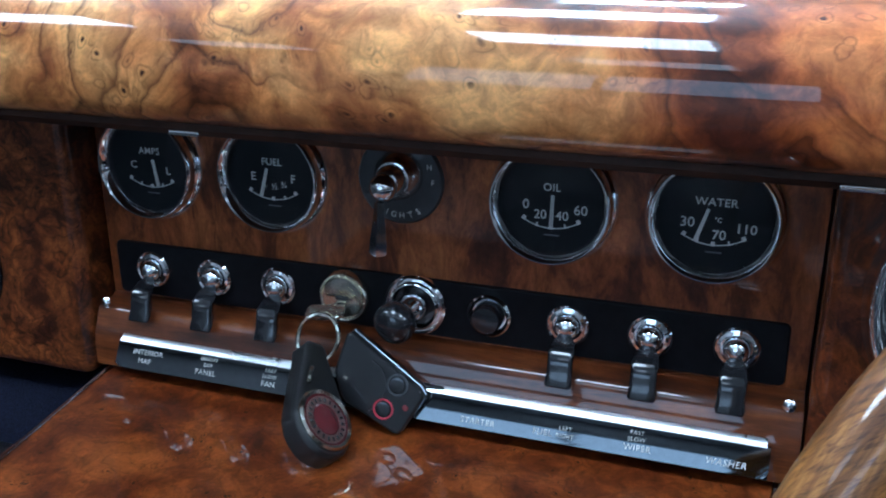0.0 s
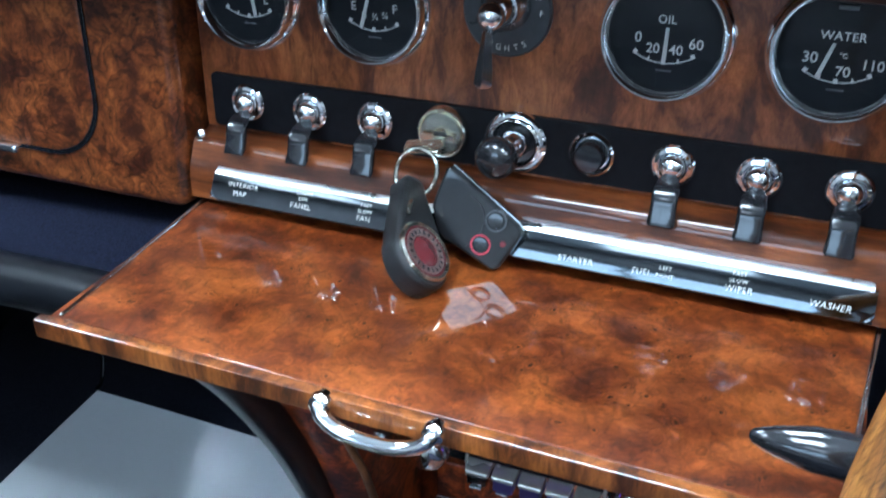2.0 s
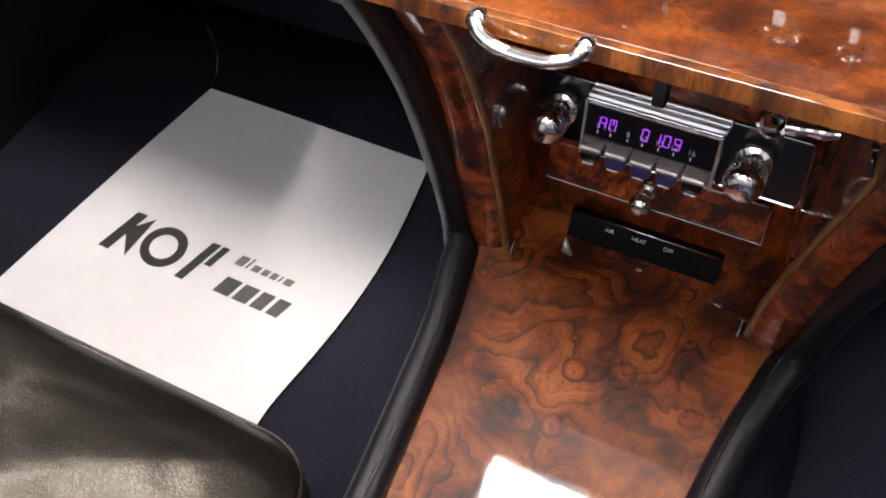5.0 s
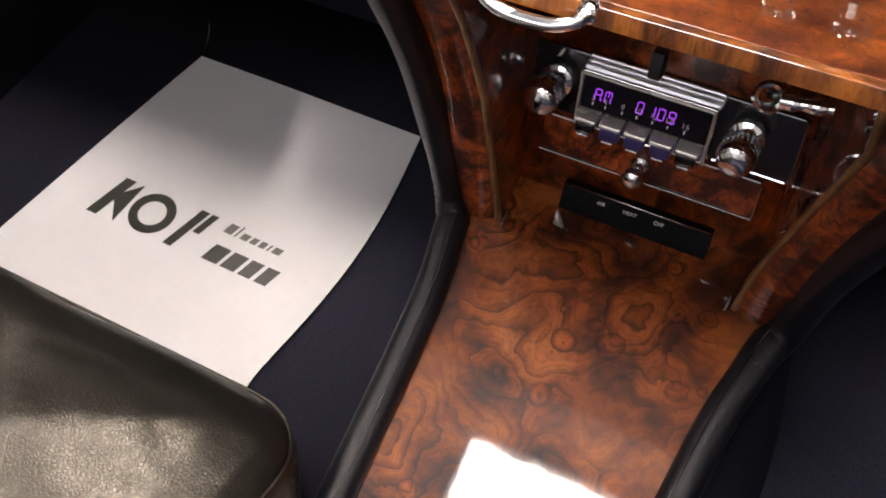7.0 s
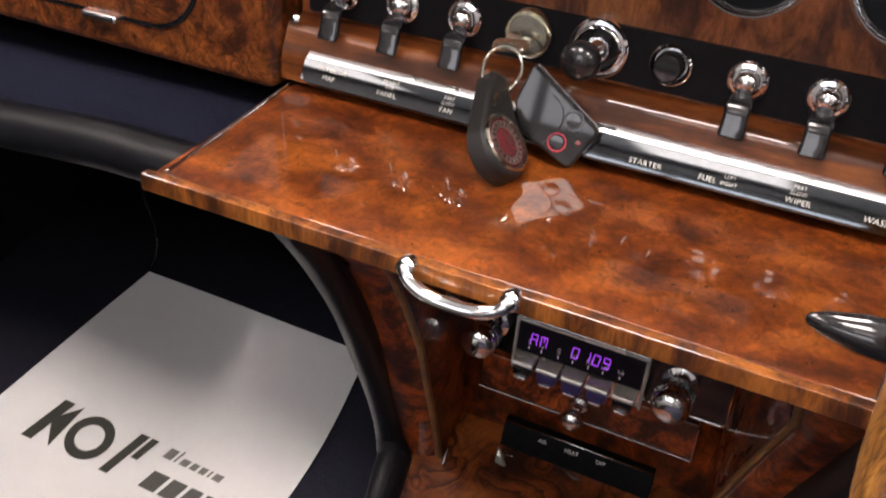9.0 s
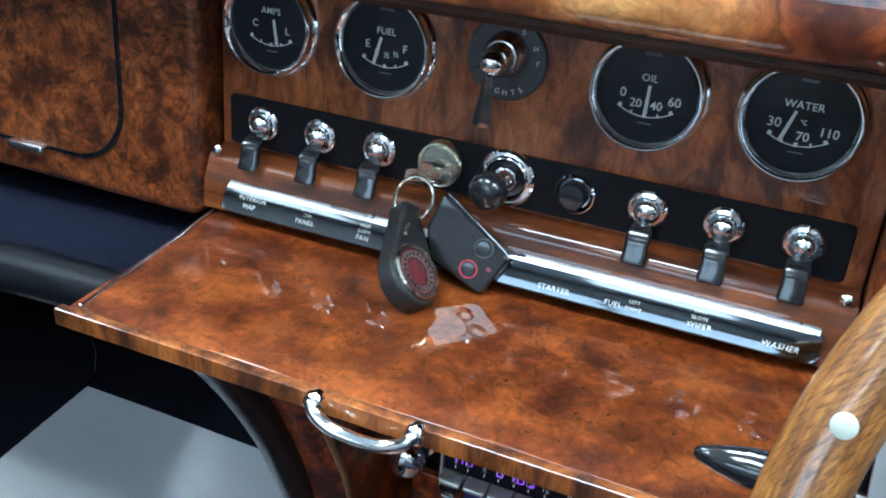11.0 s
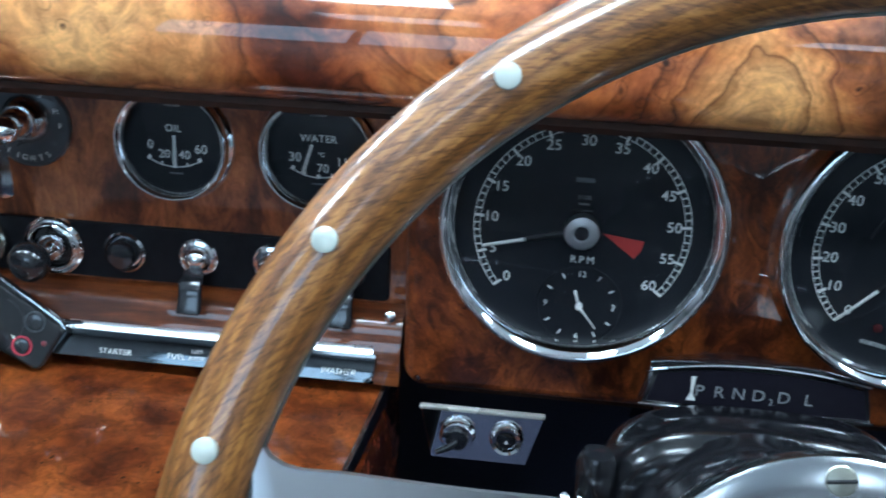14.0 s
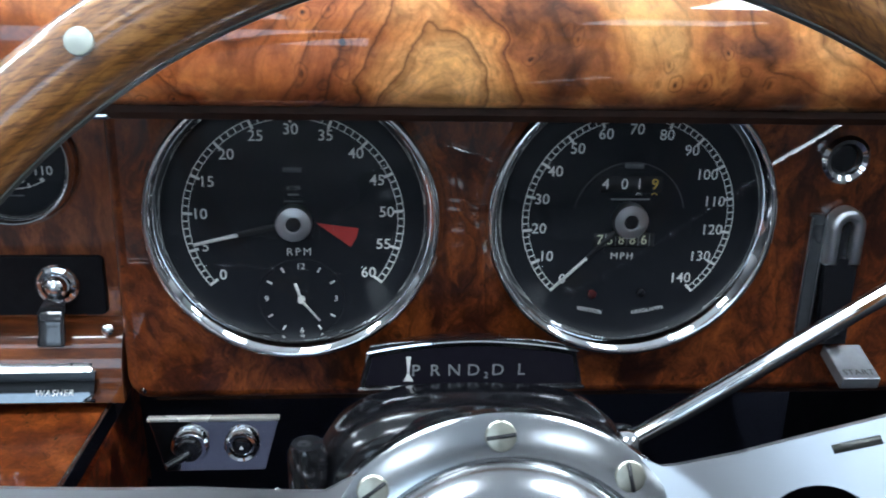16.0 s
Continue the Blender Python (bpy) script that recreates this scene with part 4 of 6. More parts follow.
for text, x, z, s in (("INTERIOR", -0.1490, 0.5060, 0.0040), ("MAP", -0.1505, 0.5018, 0.0040), ("BRIGHT", -0.1105, 0.5078, 0.0028), ("DIM", -0.1110, 0.5050, 0.0028), ("PANEL", -0.1120, 0.5014, 0.0040),
                      ("FAST", -0.0735, 0.5073, 0.0028), ("SLOW", -0.0737, 0.5045, 0.0028), ("FAN", -0.0740, 0.5010, 0.0040), ("STARTER", 0.0408, 0.5006, 0.0040), ("FUEL", 0.0730, 0.5010, 0.0040),
                      ("LEFT", 0.0838, 0.5040, 0.0027), ("RIGHT", 0.0838, 0.5008, 0.0027), ("FAST", 0.117, 0.5073, 0.0028), ("SLOW", 0.117, 0.5045, 0.0028), ("WIPER", 0.1176, 0.5010, 0.0040), ("WASHER", 0.1568, 0.5012, 0.0042)):
    word(text, s, (x, on_strip(z) - 0.0002, z), WHITE, strip, FACING @ pose(0, 0, 0, -math.degrees(math.atan(0.394 + 18.0 * (z - 0.4972))), 0, 0), shear=0.2 if text == "WASHER" else 0.0, spacing=1.1)

# ---- pull-out tray ----
tray = thing("pull_out_tray", (0, -0.09, 0.484), "open pull-out burr walnut tray with chrome side strips", "tray")
TRAY_TILT = 3.0
tm = Matrix.Translation((0, -0.150, 0.4825)) @ pose(0, 0, 0, TRAY_TILT, 0, 0)
part("board", plate([(-0.1785, 0.003), (0.1690, 0.003), (0.1790, 0.138), (-0.1800, 0.138)], 0.0080, tm @ Matrix.Translation((0, 0, -0.0080)), 0.0008), W_TRAY, tray)
part("front_edge", plate(rounded(-0.1835, 0.1705, -0.0035, 0.003, 0.0015, 3), 0.0092, tm @ Matrix.Translation((0, 0, -0.0089)), 0.0010), W_EDGE, tray, "straight-grained walnut front lip")
for a, b in (((-0.1700, 0.004), (-0.1790, 0.134)), ((0.1665, 0.004), (0.1775, 0.134))):
    sx = -1 if a[0] < 0 else 1
    part("side_strip", plate([(a[0] + sx * 0.0012, a[1]), (a[0] + sx * 0.0035, a[1]), (b[0] + sx * 0.0035, b[1]), (b[0] + sx * 0.0012, b[1])], 0.0108, tm @ Matrix.Translation((0, 0, -0.0093)), 0.0007), SOFT_CHROME, tray, "silver metal side strip")
hx0, hx1 = -0.0300, 0.0205
hy, hz = -0.1530, 0.4800
grab = spline([(hx0, -0.150, hz + 0.001), (hx0, hy - 0.004, hz), (hx0 + 0.005, hy - 0.0065, hz - 0.0045), (hx0 + 0.016, hy - 0.0075, hz - 0.0080), (hx1 - 0.016, hy - 0.0075, hz - 0.0080), (hx1 - 0.005, hy - 0.0065, hz - 0.0045), (hx1, hy - 0.004, hz), (hx1, -0.150, hz + 0.001)], 6)
handle = part("handle", tube(grab, 0.0033, 12), CHROME, tray, "chrome bow handle")
for x in (hx0, hx1):
    part("boss", lathe((x, -0.1535, hz), (0, -1, 0), [(0.0052, 0), (0.0052, 0.002), (0.0044, 0.004), (0.0026, 0.005), (0, 0.005)], 24), CHROME, handle)

# ---- large gauges ----
def on_dial(cx, cz, r, a):
    return cx + r * math.cos(radians(a)), cz + r * math.sin(radians(a))


def dial(name, cx, cz, label, top, step, a0, a1, minor, R=0.0684):
    g, y = gauge_base(name, cx, cz + 0.0016, R, -0.022, 0.0125, 0.0088, label, "large gauges")
    sc = arc_line(cx, cz, 0.0502, a0, a1, 0.0004, y, 60)
    arc_line(cx, cz, 0.0474, a0, a1, 0.0003, y, 60, sc)
    n = top // step
    for k in range(n * minor + 1):
        a = a0 + (a1 - a0) * k / (n * minor)
        major = k % minor == 0
        x, z = on_dial(cx, cz, 0.0480 if major else 0.0488, a)
        bar(x, z, 0.0046 if major else 0.0028, 0.0012 if major else 0.0005, y, sc, a)
    part("scale", sc, WHITE, g)
    for k in range(n + 1):
        a = a0 + (a1 - a0) * k / n
        x, z = on_dial(cx, cz, 0.0424 if k * step < 100 else 0.0412, a)
        word(str(k * step), 0.0071, (x, y, z), WHITE, g, thick=0.00003)
    return g, y


TX, TZ = 0.2710, 0.5852
tach, y = dial("rev_counter", TX, TZ, "large round black rev counter with white numbers and a small clock", 60, 5, 218.5, -37, 5, 0.0670)
part("pointer_tail", stick(TX, TZ, *on_dial(TX, TZ, 0.027, 193.5), 0.0030, 0.0022, y - 0.0020), BLACK_MATT, tach)
part("pointer", stick(*on_dial(TX, TZ, 0.026, 193.5), *on_dial(TX, TZ, 0.0468, 193.5), 0.0017, 0.0013, y - 0.0020), WHITE, tach)
part("hub", lathe((TX, y - 0.001, TZ), (0, -1, 0), [(0.0034, 0.0052), (0.0040, 0.0056), (0.0078, 0.0050), (0.0083, 0.0042), (0.0083, 0)], 32), ALLOY, tach)
part("hub_cap", lathe((TX, y - 0.001, TZ), (0, -1, 0), [(0, 0.0054), (0.0036, 0.0052), (0.0036, 0)], 20), BLACK, tach)
part("red_sector", plate([(TX + 0.0100, TZ - 0.0010), on_dial(TX, TZ, 0.0285, -26), on_dial(TX, TZ, 0.0295, -16), on_dial(TX, TZ, 0.0295, -7)], 0.0003, Matrix.Translation((0, y, 0)) @ FACING), RED, tach)
word("RPM", 0.0052, (TX + 0.0018, y, TZ - 0.0152), WHITE, tach, spacing=1.35)
word("X100", 0.0030, (TX, y, TZ + 0.0155), DIM_WHITE, tach)
part("ratio_mark", bar(TX, TZ + 0.0125, 0.0050, 0.0008, y), DIM_WHITE, tach)
part("maker_mark", bar(TX - 0.0003, TZ + 0.0240, 0.0085, 0.0022, y), FAINT, tach)
part("small_print", bar(TX, TZ + 0.0093, 0.0090, 0.0007, y), FAINT, tach)
KX, KZ = TX + 0.0024, TZ - 0.0385
clock = part("clock", lathe((KX, y + 0.0001, KZ), (0, -1, 0), [(0, 0.0002), (0.0195, 0.0002), (0.0200, 0.0006), (0.0204, 0.0002), (0.0204, -0.001)], 40), FACE, tach, "small black clock dial")
marks = bmesh.new()
for k in range(12):
    if k % 3:
        a = 30 * k
        x, z = on_dial(KX, KZ, 0.0168, a)
        bar(x, z, 0.0026, 0.0007, y - 0.0003, marks, a)
part("hour_marks", marks, WHITE, clock)
for t, a in (("12", 90), ("3", 0), ("6", 270), ("9", 180)):
    x, z = on_dial(KX, KZ, 0.0162, a)
    word(t, 0.0042, (x, y - 0.0003, z), WHITE, clock)
part("hour_hand", stick(KX, KZ, KX - 0.0026, KZ + 0.0082, 0.0012, 0.0014, y - 0.0014), WHITE, clock)
part("minute_hand", stick(KX, KZ, KX + 0.0085, KZ - 0.0105, 0.0010, 0.0007, y - 0.0018), WHITE, clock)
part("hand_pin", lathe((KX, y, KZ), (0, -1, 0), [(0.0017, 0), (0.0017, 0.0022), (0, 0.0024)], 16), WHITE, clock)

VX, VZ = 0.4264, 0.5864
speedo, y = dial("speedometer", VX, VZ, "large round black speedometer with white numbers and odometers", 140, 10, 226, -47, 5)
a = 225
part("pointer_tail", stick(VX, VZ, *on_dial(VX, VZ, 0.027, a), 0.0028, 0.0018, y - 0.0020), BLACK_MATT, speedo)
part("pointer", stick(*on_dial(VX, VZ, 0.0265, a), *on_dial(VX, VZ, 0.0485, a), 0.0015, 0.0012, y - 0.0020), WHITE, speedo)
part("hub", lathe((VX, y - 0.001, VZ), (0, -1, 0), [(0.0034, 0.0052), (0.0040, 0.0056), (0.0078, 0.0050), (0.0083, 0.0042), (0.0083, 0)], 32), ALLOY, speedo)
part("hub_cap", lathe((VX, y - 0.001, VZ), (0, -1, 0), [(0, 0.0054), (0.0036, 0.0052), (0.0036, 0)], 20), BLACK, speedo)
part("inner_ring", arc_line(VX, VZ + 0.0008, 0.0262, 10, 170, 0.0005, y, 30), GREY_PLATE, speedo)
trip = part("trip_window", bar(VX + 0.0002, VZ + 0.0166, 0.0290, 0.0078, y + 0.0001), BLACK_MATT, speedo)
for t, dx, mat in (("4", -0.0122, WHITE), ("0", -0.0033, WHITE), ("1", 0.0037, WHITE), ("9", 0.0111, YELLOW)):
    word(t, 0.0072, (VX + dx, y - 0.0003, VZ + 0.0166), mat, trip)
for dx, mat in ((0.0036, WHITE), (0.0111, YELLOW)):
    part("next_digit", arc_line(VX + dx, VZ + 0.0112, 0.0013, 20, 160, 0.0005, y - 0.0003, 8), mat, trip)
word("MPH", 0.0048, (VX - 0.0015, y, VZ - 0.0188), WHITE, speedo, spacing=1.3)
part("maker_mark", bar(VX + 0.0006, VZ + 0.0254, 0.0088, 0.0022, y), FAINT, speedo)
part("small_print", bar(VX + 0.0000, VZ + 0.0095, 0.0185, 0.0008, y), DIM_WHITE, speedo)
odo = part("odometer_window", bar(VX - 0.0010, VZ - 0.0106, 0.0290, 0.0068, y + 0.0001), BLACK_MATT, speedo)
for t, dx in (("7", -0.0128), ("5", -0.0080), ("8", -0.0025), ("8", 0.0029), ("6", 0.0083)):
    word(t, 0.0068, (VX + dx, y - 0.0004, VZ - 0.0106), ODO, odo, wide=0.92)
    part("drum_gap", bar(VX + dx + 0.0027, VZ - 0.0103, 0.0003, 0.0062, y - 0.0003), DIM_WHITE, odo)
for dx, dz, mat in ((-0.0145, -0.0380, DARK_LENS), (0.0095, -0.0376, BLACK_GLOSS)):
    part("warning_lamp", lathe((VX + dx, y, VZ + dz), (0, -1, 0), [(0.0024, 0), (0.0022, 0.0010), (0, 0.0016)], 20), mat, speedo)
for text, dx, ang in (("IGNITION", -0.0150, -12), ("HEADLAMPS", 0.0135, 10)):
    word(text, 0.0028, (VX + dx, y, VZ - 0.0466), WHITE, speedo, FACING @ pose(0, 0, 0, 0, 0, ang))

# ---- hazard plate under the driver's panel ----
pl = thing("accessory_plate", (0.231, -0.03, 0.476), "small chrome plate with a lever switch and a warning lamp", "switch plate")
part("plate", plate([(0.2065, 0.4600), (0.2545, 0.4600), (0.2622, 0.4895), (0.1998, 0.4895)], 0.0016, Matrix.Translation((0, -0.031, 0)) @ FACING, 0.0005), CHROME, pl)
part("flange", box(0.1996, 0.2624, -0.0338, -0.0300, 0.4876, 0.4898, 0.0008), SILVER, pl)
part("switch_collar", lathe((0.2195, -0.0325, 0.4752), (0, -1, 0), [(0.0090, 0), (0.0090, 0.003), (0.0076, 0.0048), (0.006, 0.0048), (0.0055, 0.002), (0, 0.002)], 32), CHROME, pl)
part("switch_body", lathe((0.2195, -0.034, 0.4752), (0, -1, 0), [(0.0058, 0), (0.0055, 0.006), (0, 0.0066)], 24), BLACK, pl)
part("switch_lever", tube([(0.2195, -0.040, 0.4745), (0.2150, -0.043, 0.4725), (0.2100, -0.046, 0.4715)], [0.0022, 0.0020, 0.0015], 10), BLACK, pl)
part("lamp_collar", lathe((0.2440, -0.0325, 0.4752), (0, -1, 0), [(0.0085, 0), (0.0085, 0.003), (0.0072, 0.0050), (0.0058, 0.0046), (0.0055, 0.002), (0, 0.002)], 32), CHROME, pl)
part("lamp_lens", lathe((0.2440, -0.034, 0.4752), (0, -1, 0), [(0.0052, 0), (0.0045, 0.002), (0, 0.003)], 24), BLACK_GLOSS, pl)
part("lamp_mark", plate([(0.2430, 0.4745), (0.2450, 0.4745), (0.2440, 0.4762)], 0.0003, Matrix.Translation((0, -0.0372, 0)) @ FACING), WHITE, pl)

# ---- steering wheel ----
WC = Vector((0.348, -0.2725, 0.556))
WT = 22.5
wm = Matrix.Translation(WC) @ pose(0, 0, 0, 90 - WT, 0, 0)      # local x right, y up the wheel, z towards the driver
wheel = thing("steering_wheel", WC, "wood-rimmed sports steering wheel with drilled brushed aluminium spokes", "steering wheel")
RIM_R, RIM_T, RIM_N = 0.1822, 0.0105, -0.0108


def rim_mesh():
    bm = bmesh.new()
    uv = bm.loops.layers.uv.new("UVMap")
    n, k = 160, 20
    vs = []
    for i in range(n):
        a = 2 * math.pi * i / n
        row = []
        for j in range(k):
            b = 2 * math.pi * j / k
            squash = 0.00055 * math.cos(2 * b)
            r = RIM_R + (RIM_T + squash) * math.cos(b)
            row.append(bm.verts.new((r * math.cos(a), r * math.sin(a), RIM_N + (RIM_T + squash) * math.sin(b))))
        vs.append(row)
    for i in range(n):
        for j in range(k):
            f = bm.faces.new((vs[i][j], vs[(i + 1) % n][j], vs[(i + 1) % n][(j + 1) % k], vs[i][(j + 1) % k]))
            for loop, (p, q) in zip(f.loops, ((i, j), (i + 1, j), (i + 1, j + 1), (i, j + 1))):
                loop[uv].uv = (p / n, q / k)
    bm.transform(wm)
    return bm


part("rim", rim_mesh(), W_RIM, wheel, "varnished laminated wood rim")
part("rim_core", lathe(wm @ Vector((0, 0, RIM_N)), wm.to_3x3() @ Vector((0, 0, 1)), [(RIM_R - RIM_T + 0.004, -0.0035), (RIM_R - RIM_T - 0.0008, -0.0035), (RIM_R - RIM_T - 0.0008, -0.0010), (RIM_R - RIM_T + 0.004, 0.0010)], 120), BAND, wheel, "aluminium band inside the rim")
rv = lathe((0, 0, 0), (0, 0, 1), [(0.0033, -0.001), (0.0033, 0.0003), (0.0025, 0.0008), (0, 0.0010)], 20)
rv_mesh = solid("rivet", rv, PEARL)
for k in range(20):
    a = radians(164.35 - 18.8 * k if k < 19 else 0)
    if k * 18.8 > 350:
        continue
    ob = new("rivet", rv_mesh)
    ob.parent = wheel
    ob.matrix_parent_inverse = Matrix.Translation(-WC)
    ob.matrix_basis = wm @ Matrix.Translation((RIM_R * math.cos(a), RIM_R * math.sin(a), RIM_N + RIM_T + 0.0004)) @ Matrix.Identity(4)

HUB = Vector((-0.003, -0.012, -0.062))


def spoke(mirror):
    """A flat pressed spoke with a filleted root at the rim and drilled holes."""
    bm = bmesh.new()
    s = mirror
    if s < 0:
        top = [(0.030, 0.048), (0.050, 0.0405), (0.0644, 0.0434), (0.0836, 0.0478), (0.103, 0.0510), (0.119, 0.0538), (0.1384, 0.0573), (0.149, 0.0585), (0.1534, 0.0598), (0.1571, 0.0622), (0.1588, 0.0652), (0.1605, 0.073)]
    else:
        top = [(0.030, 0.046), (0.0495, 0.0361), (0.0538, 0.0364), (0.0678, 0.0388), (0.0814, 0.0419), (0.1011, 0.0460), (0.120, 0.0500), (0.138, 0.0540), (0.149, 0.0575), (0.1555, 0.0625), (0.1590, 0.069), (0.1605, 0.075)]
    low = [(0.030, -0.040), (0.046, -0.034), (0.056, -0.0295), (0.076, -0.026), (0.098, -0.024), (0.120, -0.023), (0.138, -0.024), (0.148, -0.027), (0.1545, -0.033), (0.1600, -0.042), (0.1640, -0.052)]
    outline = [(s * x, y) for x, y in top] + [(s * x, y) for x, y in reversed(low)]
    if s < 0:
        outline.reverse()
    edges = []

    def loop_of(pts):
        vs = [bm.verts.new((x, y, 0)) for x, y in pts]
        for p, q in zip(vs, vs[1:] + vs[:1]):
            edges.append(bm.edges.new((p, q)))

    loop_of(outline)
    for hx, hr in ((0.0855, 0.0135), (0.1135, 0.0125), (0.1375, 0.0100)):
        loop_of([(s * hx + hr * math.cos(2 * math.pi * k / 24), 0.0155 + hr * math.sin(2 * math.pi * k / 24)) for k in range(24)])
    bmesh.ops.triangle_fill(bm, edges=edges, use_beauty=True, use_dissolve=False)
    faces = bm.faces[:]
    got = bmesh.ops.extrude_face_region(bm, geom=faces)
    for g in got["geom"]:
        if isinstance(g, bmesh.types.BMVert):
            g.co.z -= 0.0035
    for v in bm.verts:
        t = min(1.0, max(0.0, (abs(v.co.x) - 0.045) / 0.115))
        v.co.z += HUB.z + (RIM_N - HUB.z) * t * (1.35 - 0.35 * t)
        v.co.x += HUB.x * (1 - t)
        v.co.y += HUB.y * (1 - t) * 0.3
    bm.transform(wm @ pose(0, 0, 0, 0, 0, 5.5))
    return bm


for s in (-1, 1):
    sp = part("spoke", spoke(s), ALLOY, wheel)
word_bar = bmesh.new()
for x0, x1 in ((0.0885, 0.1000), (0.1015, 0.1030), (0.1045, 0.1180)):
    plate([(x0, 0.0352 + 0.203 * (x0 - 0.0885)), (x1, 0.0352 + 0.203 * (x1 - 0.0885)), (x1 - 0.0005, 0.0376 + 0.203 * (x1 - 0.0885)), (x0 - 0.0005, 0.0376 + 0.203 * (x0 - 0.0885))], 0.0003, Matrix.Identity(4), bm=word_bar)
for v in word_bar.verts:
    t = (abs(v.co.x) - 0.045) / 0.115
    v.co.z += HUB.z + (RIM_N - HUB.z) * t * (1.35 - 0.35 * t) + 0.0012
word_bar.transform(wm @ pose(0, 0, 0, 0, 0, 5.5))
part("maker_mark", word_bar, INK, sp, "dark engraved maker's mark")
hz_way = wm.to_3x3() @ Vector((0, 0, 1))
hub_at = wm @ HUB
part("hub_ring", lathe(hub_at, hz_way, [(0.066, -0.006), (0.0665, -0.002), (0.0655, 0.0015), (0.0635, 0.0025), (0.053, 0.0035), (0.0515, 0.0025)], 72), POLISHED, wheel, "polished aluminium boss ring")
part("horn_push", lathe(hub_at, hz_way, [(0.0512, -0.002), (0.0512, 0.003), (0.049, 0.0055), (0.044, 0.008), (0.036, 0.0105), (0.02, 0.0125), (0, 0.013)], 64), POLISHED, wheel, "polished domed horn push")
for k in range(9):
    a = radians(92 + 40 * k)
    at = wm @ (HUB + Vector((0.0588 * math.cos(a), 0.0588 * math.sin(a), 0.0030)))
    sc = part("screw", lathe(at, hz_way, [(0.0047, -0.001), (0.0047, 0.0002), (0.0043, 0.0007), (0.0025, 0.0010), (0, 0.0011)], 20), NICKEL, wheel)
    slot = box(-0.0044, 0.0044, -0.0006, 0.0006, 0.0006, 0.0013)
    slot.transform(Matrix.Translation(at) @ wm.to_3x3().to_4x4() @ pose(0, 0, 0, 0, 0, 7 if k == 0 else 35 * k))
    part("slot", slot, BLACK_MATT, sc)

# ---- column shroud, gear quadrant, stalks ----
col = thing("steering_column", (0.348, -0.12, 0.49), "glossy black steering column shroud with a gear quadrant", "steering column")
hood = []
for y, zc, w, h in ((-0.060, 0.476, 0.056, 0.042), (-0.072, 0.480, 0.0615, 0.0465), (-0.086, 0.4845, 0.0660, 0.0500), (-0.100, 0.4865, 0.0680, 0.0510), (-0.110, 0.4870, 0.0670, 0.0500), (-0.117, 0.4868, 0.0640, 0.0470), (-0.121, 0.4862, 0.0600, 0.0435), (-0.122, 0.4860, 0.0540, 0.0380)):
    row = []
    for j in range(56):
        ca, sa = math.cos(2 * math.pi * j / 56), math.sin(2 * math.pi * j / 56)
        row.append((0.3480 + w * math.copysign(abs(ca) ** 0.66, ca), y, zc + h * math.copysign(abs(sa) ** 0.72, sa)))
    hood.append(row)
part("shroud", loft(hood), SHROUD, col)
collar_at = wm @ (HUB + Vector((0.0, 0.0, -0.112)))
part("collar", lathe(collar_at, hz_way, [(0.050, -0.005), (0.0555, 0.0), (0.0570, 0.008), (0.0565, 0.020), (0.0520, 0.026), (0.0500, 0.030), (0.0500, 0.062), (0.0530, 0.066), (0.0560, 0.070), (0.0560, 0.092), (0.0500, 0.097)], 64), SHROUD, col, "round black collar behind the wheel boss")
ribs = bmesh.new()
for k in range(48):
    box(-0.0011, 0.0011, 0.0548, 0.0572, 0.072, 0.090, 0.0004, 1, bm=ribs, turn=wm @ Matrix.Translation(HUB + Vector((0, 0, -0.112))) @ pose(0, 0, 0, 0, 0, 7.5 * k))
part("knurled_ring", ribs, BLACK, col)
QX = 0.3492


def quad_outline(w0, w1, z0, z1, sag, n=14):
    top = [(QX + w1 * (1 - 2 * k / n), z1 - sag * (1 - 2 * k / n) ** 2) for k in range(n + 1)]
    return [(QX - w0, z0), (QX + w0, z0)] + top


body = [[(QX + (x - QX) * w, y, z - drop) for x, z in quad_outline(0.0490, 0.0450, 0.5265, 0.5488, 0.0050)] for y, w, drop in ((-0.0455, 0.90, 0.010), (-0.062, 0.98, 0.004), (-0.074, 1.0, 0.0006), (-0.0760, 0.99, 0.0012))]
quad = part("quadrant", loft(body), BLACK_GLOSS, col, "black gear selector window")
part("window", plate(quad_outline(0.0460, 0.0428, 0.5285, 0.5462, 0.0045), 0.0008, Matrix.Translation((0, -0.0755, 0)) @ FACING), RADIO_BACK, quad)
part("chrome_line", tube([(x, -0.0768, z + 0.0004) for x, z in quad_outline(0.049, 0.0449, 0.527, 0.5486, 0.0050)[2:]], 0.0008, 8), CHROME, quad)
part("lower_line", tube([(QX - 0.049, -0.0768, 0.5268), (QX + 0.049, -0.0768, 0.5268)], 0.0008, 8), CHROME, quad)
for t, x, s in (("P", 0.3247, 0.0077), ("R", 0.3330, 0.0077), ("N", 0.3412, 0.0077), ("D", 0.3495, 0.0077), ("2", 0.3550, 0.0043), ("D", 0.3600, 0.0077), ("L", 0.3702, 0.0077)):
    word(t, s, (x, -0.0766, 0.5352 if t != "2" else 0.5327), DIM_WHITE, quad)
part("indicator", plate([(0.3196, 0.5305), (0.3236, 0.5305), (0.3220, 0.5340), (0.3226, 0.5418), (0.3206, 0.5418), (0.3212, 0.5340)], 0.0006, Matrix.Translation((0, -0.0762, 0)) @ FACING), WHITE, quad)
part("column_tube", tube([(0.3492, -0.070, 0.490), (0.3492, 0.02, 0.455)], 0.040, 24), BLACK_GLOSS, col)

